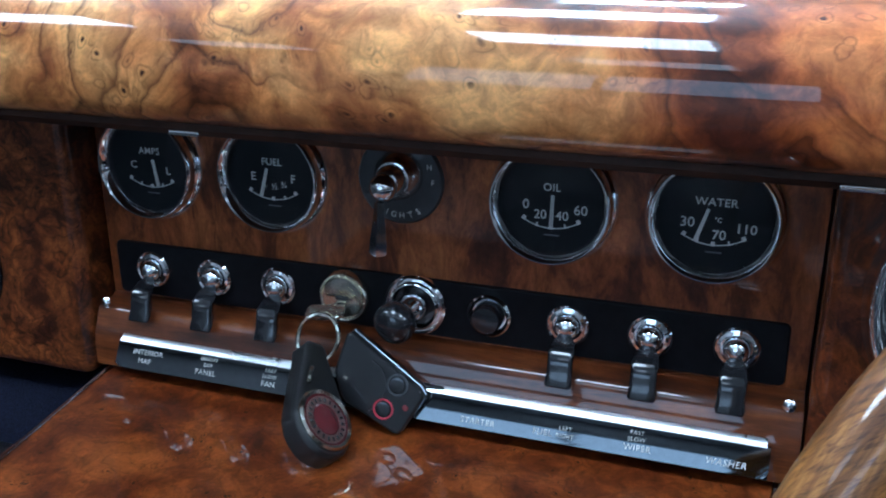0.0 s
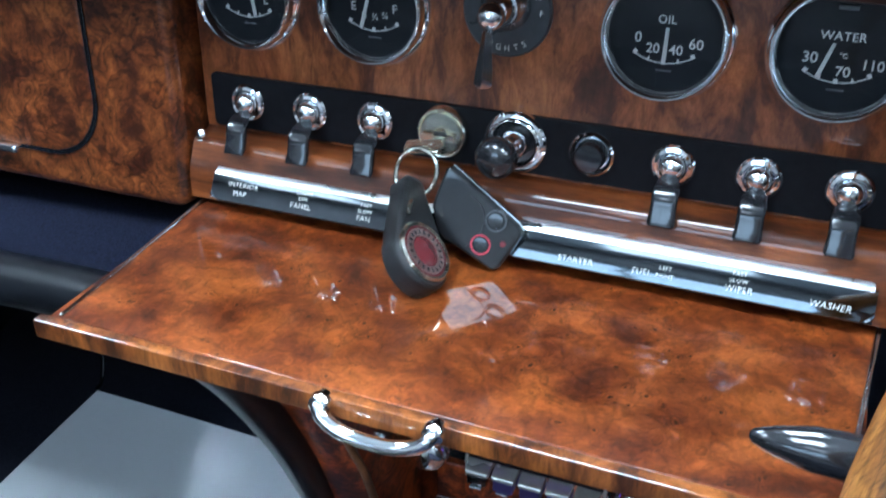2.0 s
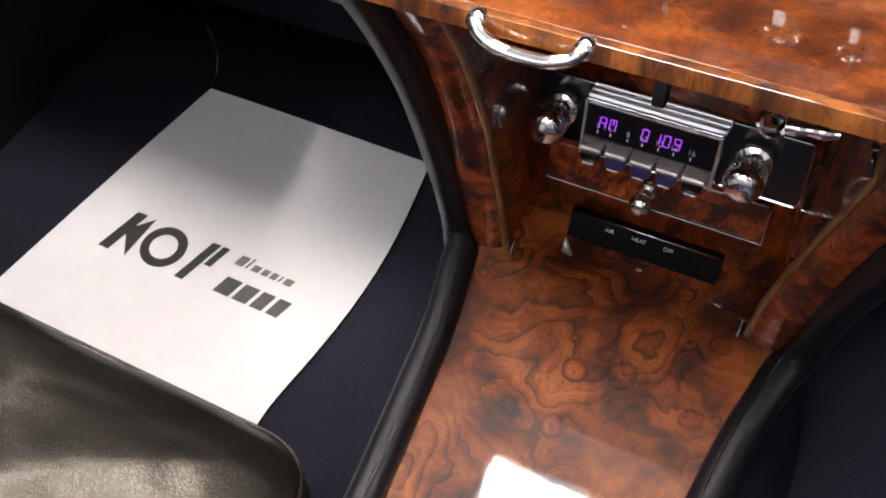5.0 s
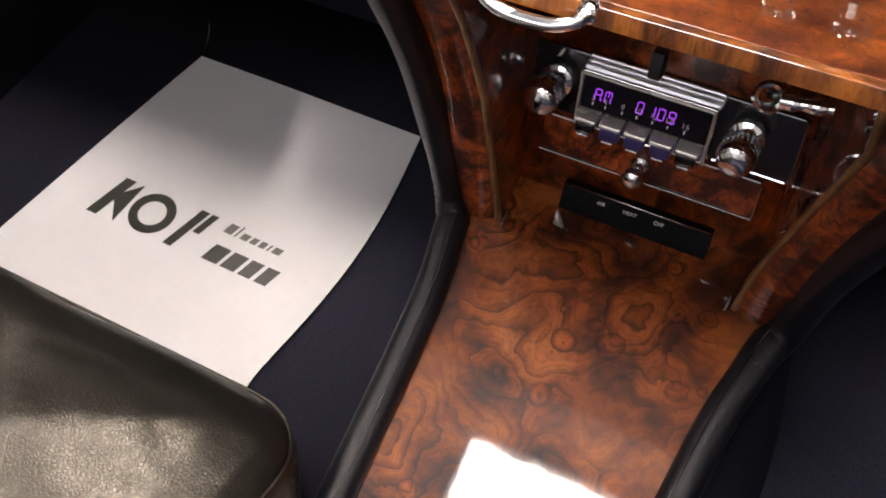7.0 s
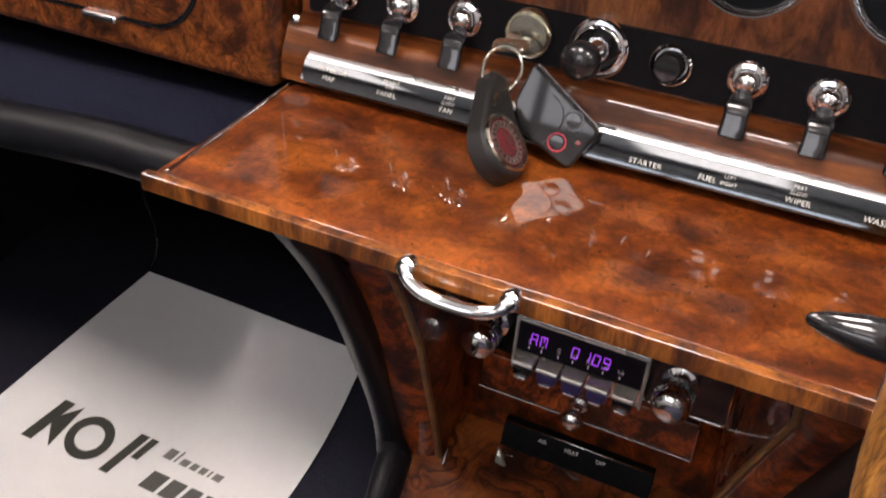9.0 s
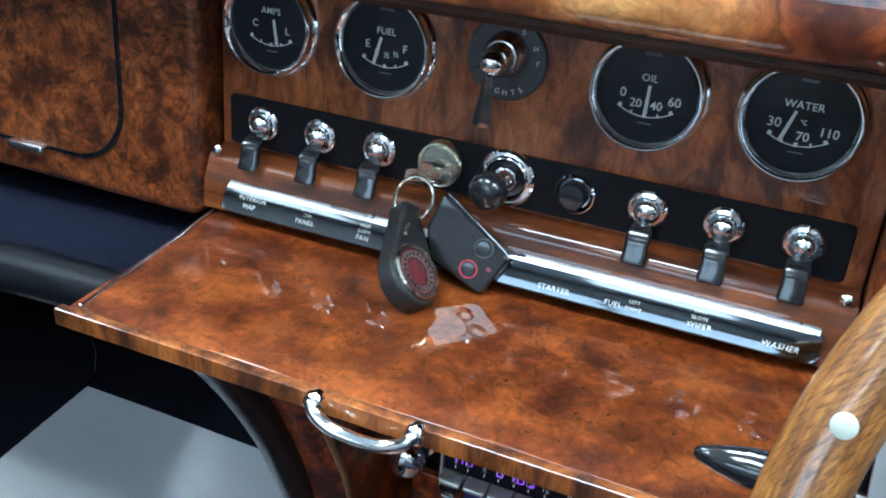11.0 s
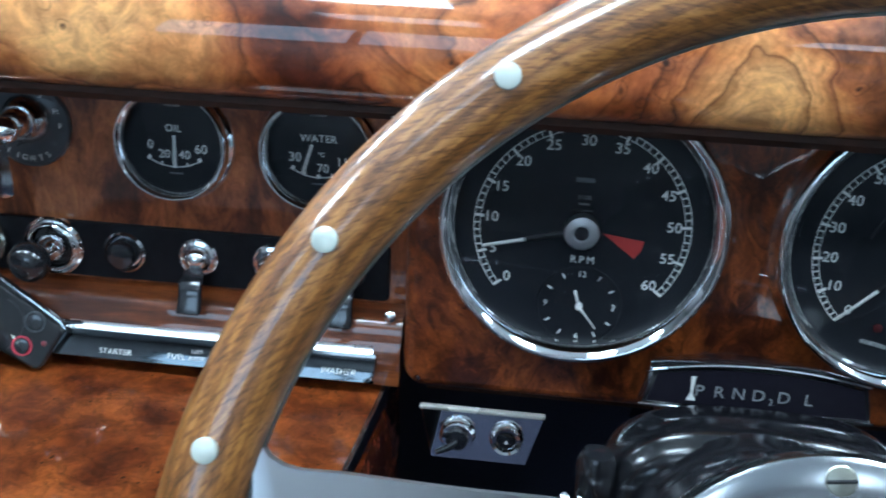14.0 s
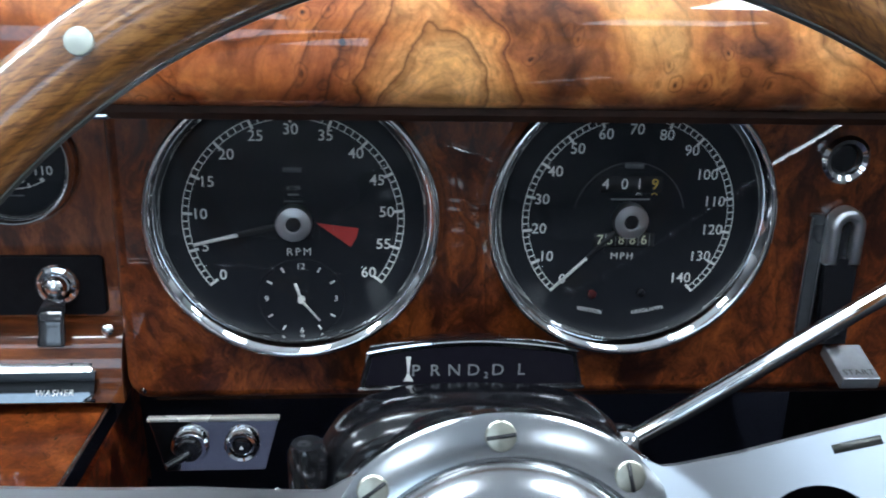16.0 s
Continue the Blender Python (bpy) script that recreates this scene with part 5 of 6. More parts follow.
gear = thing("gear_lever", (0.4159, -0.10, 0.515), "slim chrome gear selector rod beside the column", "gear lever")
part("rod", tube(spline([(0.385, -0.103, 0.5070), (0.4159, -0.100, 0.515), (0.5127, -0.100, 0.5794), (0.60, -0.10, 0.637)], 4), [0.0046] * 4 + [0.0040] * 5 + [0.0036] * 4, 14), CHROME, gear)
part("collar", lathe((0.4120, -0.1005, 0.5135), (0.8, 0, 0.5), [(0.0048, -0.004), (0.0075, -0.003), (0.0085, 0), (0.0070, 0.003), (0.0048, 0.005)], 24), CHROME, gear)

stalk = thing("indicator_stalk", (0.1350, -0.1527, 0.5130), "black pointed indicator stalk on a chrome arm", "indicator stalk")
way = Vector((1, 0.03, -0.02)).normalized()
tip = Vector((0.1350, -0.1527, 0.5130))
part("grip", tube([tip + way * d for d in (0, 0.0012, 0.008, 0.02, 0.035, 0.05, 0.058)], [0.0012, 0.0026, 0.0050, 0.0078, 0.0084, 0.0066, 0.0045], 18), BLACK, stalk)
part("arm", tube(spline([tip + way * 0.055, (0.235, -0.149, 0.511), (0.285, -0.145, 0.508), (0.305, -0.140, 0.507)], 4), 0.0030, 12), CHROME, stalk)

part("pivot", lathe((0.2810, -0.118, 0.4980), (0, 0, 1), [(0, 0.0), (0.0070, 0.0), (0.0078, 0.004), (0.0078, 0.024), (0.0060, 0.028), (0, 0.0285)], 24), BLACK, stalk)
for x in (0.2695, 0.2765):
    part("pin", lathe((x, -0.121, 0.5045), (0, -0.6, 0.8), [(0.0024, 0.0), (0.0026, 0.002), (0.0018, 0.0042), (0, 0.0048)], 14), CHROME, stalk)

# ---- heater and start controls on the right ----
ctl = thing("starter_control", (0.5285, -0.022, 0.56), "chrome slide control with a lamp ring and a silver start tab", "control")
part("lamp_ring", lathe((0.5262, -0.022, 0.6160), (0, -1, 0), [(0.0118, 0), (0.0116, 0.004), (0.0098, 0.0055), (0.0078, 0.0045), (0.0070, 0.001)], 32), CHROME, ctl)
part("lamp_core", lathe((0.5262, -0.022, 0.6160), (0, -1, 0), [(0.0072, 0.0005), (0.006, 0.0018), (0, 0.002)], 24), BLACK, ctl)
part("track", box(0.5150, 0.5215, -0.0250, -0.0215, 0.527, 0.589, 0.001), GREY_PLATE, ctl, "smoked clear scale plate")
for x in (0.5148, 0.5218):
    part("guide", box(x - 0.0006, x + 0.0006, -0.0262, -0.0215, 0.5265, 0.588, 0.0003), SOFT_CHROME, ctl)
arch = []
for r, way in ((0.0086, 1), (0.0031, -1)):
    pts = [(0.5312 + r * math.cos(radians(a)), 0.5835 + r * 1.1 * math.sin(radians(a))) for a in range(0, 181, 15)]
    pts = [(0.5312 + r, 0.5650)] + pts + [(0.5312 - r, 0.5650)]
    arch += pts[::way]
part("slider", plate(arch, 0.0085, Matrix.Translation((0, -0.0225, 0)) @ FACING, 0.0022, seg=3), SATIN, ctl, "chrome arched slider")
part("slot", box(0.5283, 0.5341, -0.0270, -0.0215, 0.5250, 0.5860, 0.0006), BLACK, ctl)
part("lever_body", loft([[(x - w, y, z), (x + w, y, z), (x + w, -0.0220, z), (x - w, -0.0220, z)] for z, x, w, y in ((0.5680, 0.5312, 0.0080, -0.0290), (0.5500, 0.5312, 0.0074, -0.0300), (0.5240, 0.5320, 0.0070, -0.0310))]), BLACK_GLOSS, ctl, "glossy black lever body")
part("pin", lathe((0.5235, -0.0255, 0.5305), (0, -1, 0), [(0.0016, 0), (0.0014, 0.0012), (0, 0.0016)], 12), CHROME, ctl)
tab_top = pose(0.5400, -0.0380, 0.5180, 16, 0, 0)
tab = part("start_tab", plate(rounded(-0.0095, 0.0095, -0.0125, 0.0125, 0.0008, 3), 0.0060, tab_top @ Matrix.Translation((0, 0, -0.0060)), 0.0008), TAB_METAL, ctl, "silver tab marked start")
word("START", 0.0050, (0, 0, 0), INK, tab, tab_top @ Matrix.Translation((0.0, -0.0080, 0.0002)), spacing=1.1)

# ---- keys hanging from the ignition ----
keys = thing("key_bunch", (-0.043, -0.02, 0.505), "ignition keys with a black leather fob and a black remote", "keys")
kx, ky, kz = -0.039, -0.0085, 0.5465
part("key_bow", plate(rounded(-0.0110, 0.0095, -0.0048, 0.0048, 0.0030, 4), 0.0018, Matrix.Translation((kx - 0.0035, ky - 0.0100, kz - 0.0045)) @ pose(0, 0, 0, 22, -6, 4), 0.0005), PALE_NICKEL, keys, "worn nickel key bow")
part("key_shank", box(kx - 0.003, kx + 0.002, ky - 0.010, ky + 0.002, kz - 0.0045, kz - 0.0020, 0.0006), PALE_NICKEL, keys)
ring_pts = [(-0.0435 + 0.0098 * math.cos(a), -0.0275 + 0.0030 * math.cos(a) + 0.004 * math.sin(a), 0.5320 + 0.0118 * math.sin(a)) for a in [2 * math.pi * k / 36 for k in range(37)]]
part("split_ring", tube(ring_pts, 0.0012, 8, caps=False, up=(0, 1, 0.2)), PALE_NICKEL, keys, "thin nickel split ring")

# the remote leans back, its face towards the seats
REMOTE = Matrix.Translation((-0.0056, -0.0354, 0.5028)) @ pose(0, 0, 0, 90 - 15.4, 0, 4.5)
rim_line = [(-0.0185, 0.0365), (0.0180, 0.0120), (0.0196, 0.0100), (0.0202, 0.0075), (0.0108, -0.0098), (0.0085, -0.0118), (0.0055, -0.0120), (-0.0198, 0.0006), (-0.0228, 0.0035), (-0.0268, 0.0155), (-0.0265, 0.0180), (-0.0212, 0.0355)]
remote = part("remote", plate(list(reversed(rim_line)), 0.0105, REMOTE @ Matrix.Translation((0, 0, -0.0105)), 0.0016, seg=3), REMOTE_SHELL, keys, "black plastic remote with two round buttons")
part("edge_seam", tube([REMOTE @ Vector(p) for p in ((-0.0185, 0.0372, -0.004), (0.0178, 0.0127, -0.004), (0.0203, 0.0092, -0.004))], 0.0005, 6), SOFT_CHROME, remote)


def small_ring(m, x, y, r, w, h, material, name, parent, seg=28):
    way = m.to_3x3() @ Vector((0, 0, 1))
    return part(name, lathe(m @ Vector((x, y, 0)), way, [(r, -0.0005), (r, h), (r - w, h), (r - w, -0.0005)], seg), material, parent)


small_ring(REMOTE, 0, 0, 0.0052, 0.0008, 0.0005, RED_BTN, "lock_ring", remote)
part("lock_button", lathe(REMOTE @ Vector((0, 0, 0)), REMOTE.to_3x3() @ Vector((0, 0, 1)), [(0.0038, 0), (0.0036, 0.0008), (0, 0.0011)], 20), BLACK, remote)
small_ring(REMOTE, 0.0066, 0.0128, 0.0055, 0.0008, 0.0006, GREY_PLATE, "unlock_ring", remote)
part("unlock_button", lathe(REMOTE @ Vector((0.0066, 0.0128, 0)), REMOTE.to_3x3() @ Vector((0, 0, 1)), [(0.0040, 0), (0.0038, 0.0008), (0, 0.0011)], 20), BLACK, remote)
part("panic_mark", lathe(REMOTE @ Vector((0.0112, 0.0018, 0)), REMOTE.to_3x3() @ Vector((0, 0, 1)), [(0.0016, 0), (0.0012, 0.0004), (0, 0.0005)], 12), MAROON, remote)
part("seam_line", tube([REMOTE @ Vector((-0.0155 + 0.0030 * math.cos(a) + 0.016 * math.sin(a), 0.0095 + 0.0150 * math.cos(a), 0.0001)) for a in [radians(20 + 10 * k) for k in range(13)]], 0.00035, 6), BLACK_MATT, remote)
part("loop_end", plate(rounded(0.0150, 0.0300, 0.0000, 0.0130, 0.004, 4), 0.006, REMOTE @ Matrix.Translation((0, 0, -0.014)), 0.0012), BLACK, remote)

# the leather fob swings out over the tray
fob_c, fob_t = Vector((-0.0251, -0.0606, 0.5064)), Vector((-0.0440, -0.0285, 0.5300))
fa = (fob_t - fob_c).normalized()
fn = Vector((0.37, -0.79, 0.49))
fn = (fn - fa * fn.dot(fa)).normalized()
fw = fa.cross(fn).normalized()
turn = Matrix.Rotation(radians(46), 3, fa)
fn, fw = turn @ fn, turn @ fw
if fn.x < 0.2:
    turn = Matrix.Rotation(radians(-74), 3, fa)
    fn, fw = turn @ fn, turn @ fw
FOB = Matrix(((fw.x, fa.x, fn.x, fob_c.x), (fw.y, fa.y, fn.y, fob_c.y), (fw.z, fa.z, fn.z, fob_c.z), (0, 0, 0, 1)))
if FOB.to_3x3().determinant() < 0:
    FOB = FOB @ Matrix.Diagonal((-1, 1, 1, 1))
drop = [(0.0172 * math.cos(radians(a)), 0.0185 * math.sin(radians(a)) - 0.001) for a in range(-200, 21, 10)]
drop += [(0.0115, 0.0230), (0.0080, 0.0345), (0.0066, 0.0420), (0.0040, 0.0445), (-0.0040, 0.0445), (-0.0066, 0.0420), (-0.0080, 0.0345), (-0.0115, 0.0230)]
fob = part("leather_fob", plate(drop, 0.0115, FOB @ Matrix.Translation((0, 0, -0.0110)), 0.0030, seg=4), FOB_HIDE, keys, "black stitched leather fob with a round badge")
fz = FOB.to_3x3() @ Vector((0, 0, 1))
part("stitching", tube([FOB @ Vector((x * 0.90, y * 0.93 + 0.001, 0.0006)) for x, y in drop[2:22]], 0.0003, 6), GREY_PLATE, fob)
# Raised near-black plate paints the shade inside the fob's hollow.
part("recess", plate([(-0.0070, 0.0165), (0.0075, 0.0165), (0.0050, 0.0365), (-0.0050, 0.0365)], 0.0008, FOB @ Matrix.Translation((0, 0, -0.0004)), 0.0003), FACE, fob, "dark plate standing in for the shaded hollow above the badge")
part("bead", tube([FOB @ Vector(p) for p in ((-0.0085, 0.0180, 0.0008), (-0.0078, 0.0225, 0.0012), (-0.0055, 0.0270, 0.0010))], 0.0012, 8), PALE_NICKEL, fob, "small nickel bead")
badge = part("badge", lathe(fob_c, fz, [(0.0160, 0), (0.0160, 0.0014), (0.0150, 0.0024), (0.0134, 0.0016)], 40), PALE_NICKEL, fob, "round badge with a maroon centre")
part("badge_field", lathe(fob_c, fz, [(0, 0.0012), (0.0140, 0.0012), (0.0140, 0)], 36), MAROON, badge)
part("badge_band", lathe(fob_c, fz, [(0.0122, 0.0012), (0.0122, 0.0016), (0.0082, 0.0016), (0.0082, 0.0012)], 36), ROSE, badge)
part("badge_centre", lathe(fob_c, fz, [(0, 0.0022), (0.0060, 0.0020), (0.0074, 0.0014), (0.0074, 0.0008)], 28), MAROON, badge)
for k in range(20):
    mark = plate([(-0.0006, -0.0010), (0.0006, -0.0010), (0.0006, 0.0010), (-0.0006, 0.0010)], 0.0003, FOB @ pose(0, 0, 0, 0, 0, 18 * k) @ Matrix.Translation((0, 0.0102, 0.0016)))
    part("badge_mark", mark, BLACK, badge)

# ---- console below the tray ----
CX = 0.020
cheek_line = spline([(-0.128, 0.474), (-0.104, 0.445), (-0.0775, 0.410), (-0.0500, 0.352), (-0.0280, 0.300), (-0.0120, 0.2600), (-0.0020, 0.2260), (0.0005, 0.2060)], 5)
console = thing("console", (CX, 0.02, 0.205), "burr walnut console with curved cheeks around the radio", "console")
part("back_panel", box(CX - 0.092, CX + 0.115, 0.032, 0.044, 0.205, 0.478), W_CONSOLE, console)


FLARE = [(0.190, 0.0, 0.0), (0.206, 0.0, 0.0), (0.260, 0.002, 0.005), (0.300, 0.0015, 0.013), (0.352, 0.0, 0.025), (0.410, 0.0045, 0.039), (0.445, 0.004, 0.037), (0.50, 0.006, 0.035)]


def flare(s, z):
    """How far a cheek spreads outwards at a height; the driver's side spreads more."""
    for (za, la, ra), (zb, lb, rb) in zip(FLARE, FLARE[1:]):
        if z <= zb:
            f = max(0.0, (z - za) / (zb - za))
            return la + (lb - la) * f if s < 0 else ra + (rb - ra) * f
    return FLARE[-1][1 if s < 0 else 2]


def cheek(s):
    """A curved wooden cheek between the radio bay and the padded roll."""
    rings = []
    for p in cheek_line:
        y, z = p[0], p[1]
        o = s * flare(s, z)
        inner, outer = CX + s * 0.0870 + o, CX + s * 0.1220 + o
        rings.append([(CX + s * 0.0870 + o * 0.3, 0.040, z), (inner, y + 0.003, z), (inner + s * 0.003, y, z), (inner + s * 0.010, y - 0.0035, z), (inner + s * 0.019, y - 0.0050, z), (inner + s * 0.028, y - 0.0040, z), (outer, y - 0.001, z), (outer, 0.040, z)])
    return loft(rings)


for s in (-1, 1):
    ch = part("cheek", cheek(s), W_CONSOLE, console)
    part("edge_line", tube([(CX + s * (0.0880 + flare(s, p[1])), p[0] + 0.0004, p[1]) for p in cheek_line], 0.0025, 10), PALE_EDGE, ch, "pale line along the cheek's edge")
    foot = [(CX + s * 0.0840, 0.004), (CX + s * 0.1190, 0.004), (CX + s * 0.1165, -0.013), (CX + s * 0.0835, -0.009)]
    part("foot", plate(foot if s > 0 else foot[::-1], 0.011, Matrix.Translation((0, 0, 0.2065)) @ pose(0, 0, 0, 16, 0, 0), 0.0022, seg=3), W_CONSOLE, ch)
    rim = [(CX + s * 0.0850, 0.004, 0.2290), (CX + s * 0.0835, -0.0085, 0.2180), (CX + s * 0.0855, -0.0105, 0.2165), (CX + s * 0.1160, -0.0145, 0.2150)]
    # Bright tube in place of the lamp highlight on the foot's lacquered bevel.
    part("foot_edge", tube(rim, 0.0014, 8), SOFT_CHROME, ch, "highlight along the foot's edges, built as a bright tube")

# tunnel veneer, tapering towards the seats
tun = []
for y in [0.034 - 0.024 * k for k in range(22)]:
    z = 0.2187 + 0.47 * (y + 0.011)
    if y > -0.03:
        z += 0.9 * (y + 0.03) ** 2
    f = min(1.0, max(0.0, (0.0 - y) / 0.2))
    tun.append([(CX - 0.112 + 0.022 * f, y, z), (CX - 0.05, y, z + 0.0008), (CX + 0.05, y, z + 0.0008), (CX + 0.112 - 0.022 * f, y, z), (CX + 0.10 - 0.02 * f, y, z - 0.010), (CX - 0.10 + 0.02 * f, y, z - 0.010)])
tunnel = thing("transmission_tunnel", (CX, -0.2, 0.0), "transmission tunnel topped with figured burr walnut and dark carpet sides", "tunnel")
part("veneer", loft(tun), W_TUNNEL, tunnel, "lacquered burr walnut with dark swirling figure")
for s in (-1, 1):
    side = []
    for y in [0.05 - 0.05 * k for k in range(12)]:
        z = 0.2187 + 0.47 * (y + 0.011) - 0.004
        f = min(1.0, max(0.0, (0.0 - y) / 0.2))
        x0, x1 = CX + s * (0.100 - 0.02 * f), CX + s * (0.165 - 0.01 * f)
        side.append([(x0, y, z), (CX + s * (0.125 - 0.02 * f), y, z - 0.012), (x1, y, -0.01), (x0, y, -0.01)])
    part("carpet_side", loft(side), CARPET, tunnel, "dark carpeted side")


def padded_roll(s):
    t = thing("padded_roll", (CX + s * 0.13, 0, 0.21), "black hide padded roll along the console edge", "padded trim", "padded rolls")
    up = spline([(near if s < 0 else far, y, z) for near, far, y, z in ((-0.113, 0.195, -0.128, 0.472), (-0.1116, 0.190, -0.100, 0.435), (-0.1070, 0.176, -0.064, 0.372), (-0.1080, 0.159, -0.030, 0.305), (-0.1075, 0.150, -0.008, 0.250), (-0.1030, 0.1435, -0.006, 0.222), (-0.0981, 0.1394, -0.014, 0.2135))], 5)
    part("upright", tube(up, [0.0125 + 0.0015 * math.sin(0.6 * i) * 0.3 for i in range(len(up))], 16), ROLL_HIDE, t)
    low = spline([(CX + s * 0.1200, -0.008, 0.2185), (CX + s * 0.1150, -0.030, 0.2110), (CX + s * 0.1070, -0.068, 0.1945), (CX + s * 0.1020, -0.118, 0.1720), (CX + s * 0.0960, -0.205, 0.1320), (CX + s * 0.0900, -0.33, 0.074), (CX + s * 0.088, -0.46, 0.014)], 6)
    part("lower", tube(low, 0.0122, 16), ROLL_HIDE, t)
    part("seam", tube([(p.x - s * 0.004, p.y - 0.004, p.z + 0.0116) for p in low], 0.0006, 6), BLACK, t)
    bend = spline([up[-8], up[-4], up[-1].lerp(low[1], 0.5), low[4], low[7]], 5)
    part("joint", tube(bend, [0.0124 + 0.0008 * math.sin(math.pi * i / (len(bend) - 1)) for i in range(len(bend))], 18), ROLL_HIDE, t)
    for q in (6, 9, 12):
        way = (bend[q + 1] - bend[q - 1]).normalized()
        part("crease", lathe(bend[q], way, [(0.0122, -0.0016), (0.0136, 0.0), (0.0122, 0.0016)], 20), ROLL_HIDE, t)
    return t


padded_roll(-1)
padded_roll(1)

# ---- radio ----
radio = thing("car_radio", (0.020, 0.03, 0.31), "chrome push-button car radio with a lit violet display", "radio")
part("face_plate", plate(rounded(-0.0740, 0.1140, 0.3100, 0.3580, 0.004, 4), 0.003, Matrix.Translation((0, 0.032, 0)) @ FACING, 0.0008), BLACK_GLOSS, radio, "black backing plate")
frame_line = [(0.063, 0.3110), (0.1105, 0.3110), (0.1130, 0.3135), (0.1130, 0.3560)]
part("plate_trim", tube([(x, 0.0288, z) for x, z in frame_line], 0.0009, 8), CHROME, radio)
body = part("chrome_body", box(-0.0290, 0.0615, 0.0125, 0.031, 0.3150, 0.3560, 0.0015), CHROME, radio, "chrome radio nose")
for k in range(3):
    part("rib", box(-0.0285, 0.0620, 0.0155 + 0.005 * k, 0.0185 + 0.005 * k, 0.3555, 0.3580 + 0.0012 * k, 0.0008), SATIN, body)
disp = part("display", box(-0.0260, 0.0590, 0.0105, 0.0135, 0.3305, 0.3540, 0.0005), RADIO_BACK, body, "dark dial with violet digits")
part("display_frame_top", box(-0.0285, 0.0612, 0.0098, 0.0130, 0.3540, 0.3555, 0.0004), SILVER, body)
for x in (-0.0272, 0.0602):
    part("display_frame_side", box(x - 0.0010, x + 0.0010, 0.0098, 0.0130, 0.3160, 0.3550, 0.0004), SILVER, body)
for t, x in (("5", -0.0172), ("6", -0.0085), ("8", 0.0030), ("10", 0.0130), ("12", 0.0235), ("14", 0.0335), ("16", 0.0445)):
    word(t, 0.0062, (x, 0.0096, 0.3398), FADED_DIGIT, disp, thick=-0.0002, wide=0.85)
pips = bmesh.new()
for x in (-0.0172, -0.0085, 0.0030, 0.0130, 0.0235, 0.0335, 0.0445):
    bar(x, 0.3352, 0.0005, 0.0022, 0.0101, pips)
part("pips", pips, FADED_DIGIT, disp)
STROKES = {"A": "abcefg", "M": "abcefm", "0": "abcdef", "1": "bc", "9": "abcdfg"}


def segments(ch, x, z, w, h):
    """A lit segment character, w by h, centred at x, z."""
    bm = bmesh.new()
    t = 0.00056
    for k in STROKES[ch]:
        if k in "agd":
            bar(x + {"a": 0.0004, "g": 0.0, "d": -0.0004}[k], z + {"a": h / 2, "g": 0, "d": -h / 2}[k], w - t, t, 0.0099, bm)
        elif k == "m":
            bar(x + 0.0002, z + h / 4, t, h / 2 - t, 0.0099, bm)
        else:
            up = 1 if k in "bf" else -1
            bar(x + (w / 2 if k in "bc" else -w / 2) + up * 0.0002, z + up * h / 4, t, h / 2 - t * 0.6, 0.0099, bm)
    return bm


for t, x in (("A", -0.0145), ("M", -0.0078), ("0", 0.0138), ("1", 0.0215), ("0", 0.0280), ("9", 0.0348)):
    part("digit", segments(t, x, 0.3428, 0.0040, 0.0082), LED, disp, "violet lit segment character")
for k in range(5):
    x = -0.0185 + 0.0172 * k
    b = part("preset_button", loft([[(x - w, y, z0), (x + w, y, z0), (x + w, y, z1), (x - w, y, z1)] for y, w, z0, z1 in ((0.0120, 0.0074, 0.3240, 0.3292), (0.0062, 0.0074, 0.3232, 0.3278), (0.0036, 0.0072, 0.3232, 0.3262), (0.0030, 0.0068, 0.3236, 0.3252))]), SILVER, body)
    part("button_tip", box(x - 0.0064, x + 0.0064, 0.0035, 0.0115, 0.3150, 0.3230, 0.0012), VIOLET if k in (1, 2, 3) else BLACK_GLOSS, b, "dark violet lit underside" if k in (1, 2, 3) else "glossy black underside")
    part("stem", box(x - 0.0040, x + 0.0040, 0.0022, 0.0060, 0.3136, 0.3152, 0.0005), CHROME, b)
for x, z in ((-0.0500, 0.3330), (0.0800, 0.3345)):
    k = part("knob", lathe((x, 0.029, z), (0, -1, 0), [(0.0118, 0), (0.0118, 0.003), (0.0070, 0.005), (0.0070, 0.009), (0.0100, 0.0105), (0.0116, 0.014), (0.0118, 0.022), (0.0108, 0.0235), (0.0108, 0.0243), (0.0124, 0.0255), (0.0126, 0.0280), (0.0112, 0.0315), (0.0076, 0.0338), (0, 0.0345)], 36), CHROME, radio, "chrome round knob")
    flutes = []
    for y, r in ((0.0166, 0.0100), (0.0160, 0.0116), (0.0115, 0.0118), (0.0070, 0.0120), (0.0064, 0.0100)):
        flutes.append([(x + (r + 0.0006 * math.cos(math.pi * j / 2)) * math.cos(2 * math.pi * j / 96), y, z + (r + 0.0006 * math.cos(math.pi * j / 2)) * math.sin(2 * math.pi * j / 96)) for j in range(96)])
    part("knurl", loft(flutes), CHROME, k)
part("tray_stop", box(0.0140, 0.0225, 0.006, 0.018, 0.3660, 0.3850, 0.0015), BLACK_MATT, radio, "small black stop above the radio")
boss = part("release_eye", lathe((0.0880, -0.006, 0.3870), (0.15, -1, 0.25), [(0.0055, 0.0), (0.0085, 0.0005), (0.0100, 0.003), (0.0098, 0.006), (0.0080, 0.008), (0.0058, 0.007), (0.0050, 0.003), (0.0050, 0.0)], 32), CHROME, radio, "chrome eye of a release catch")
part("release_arm", tube(spline([(0.0960, -0.010, 0.3880), (0.1060, -0.011, 0.3895), (0.1150, -0.011, 0.3908), (0.1240, -0.011, 0.3920)], 4), [0.0056] * 4 + [0.0044] * 3 + [0.0052] * 3 + [0.0040] * 3, 14), CHROME, boss)
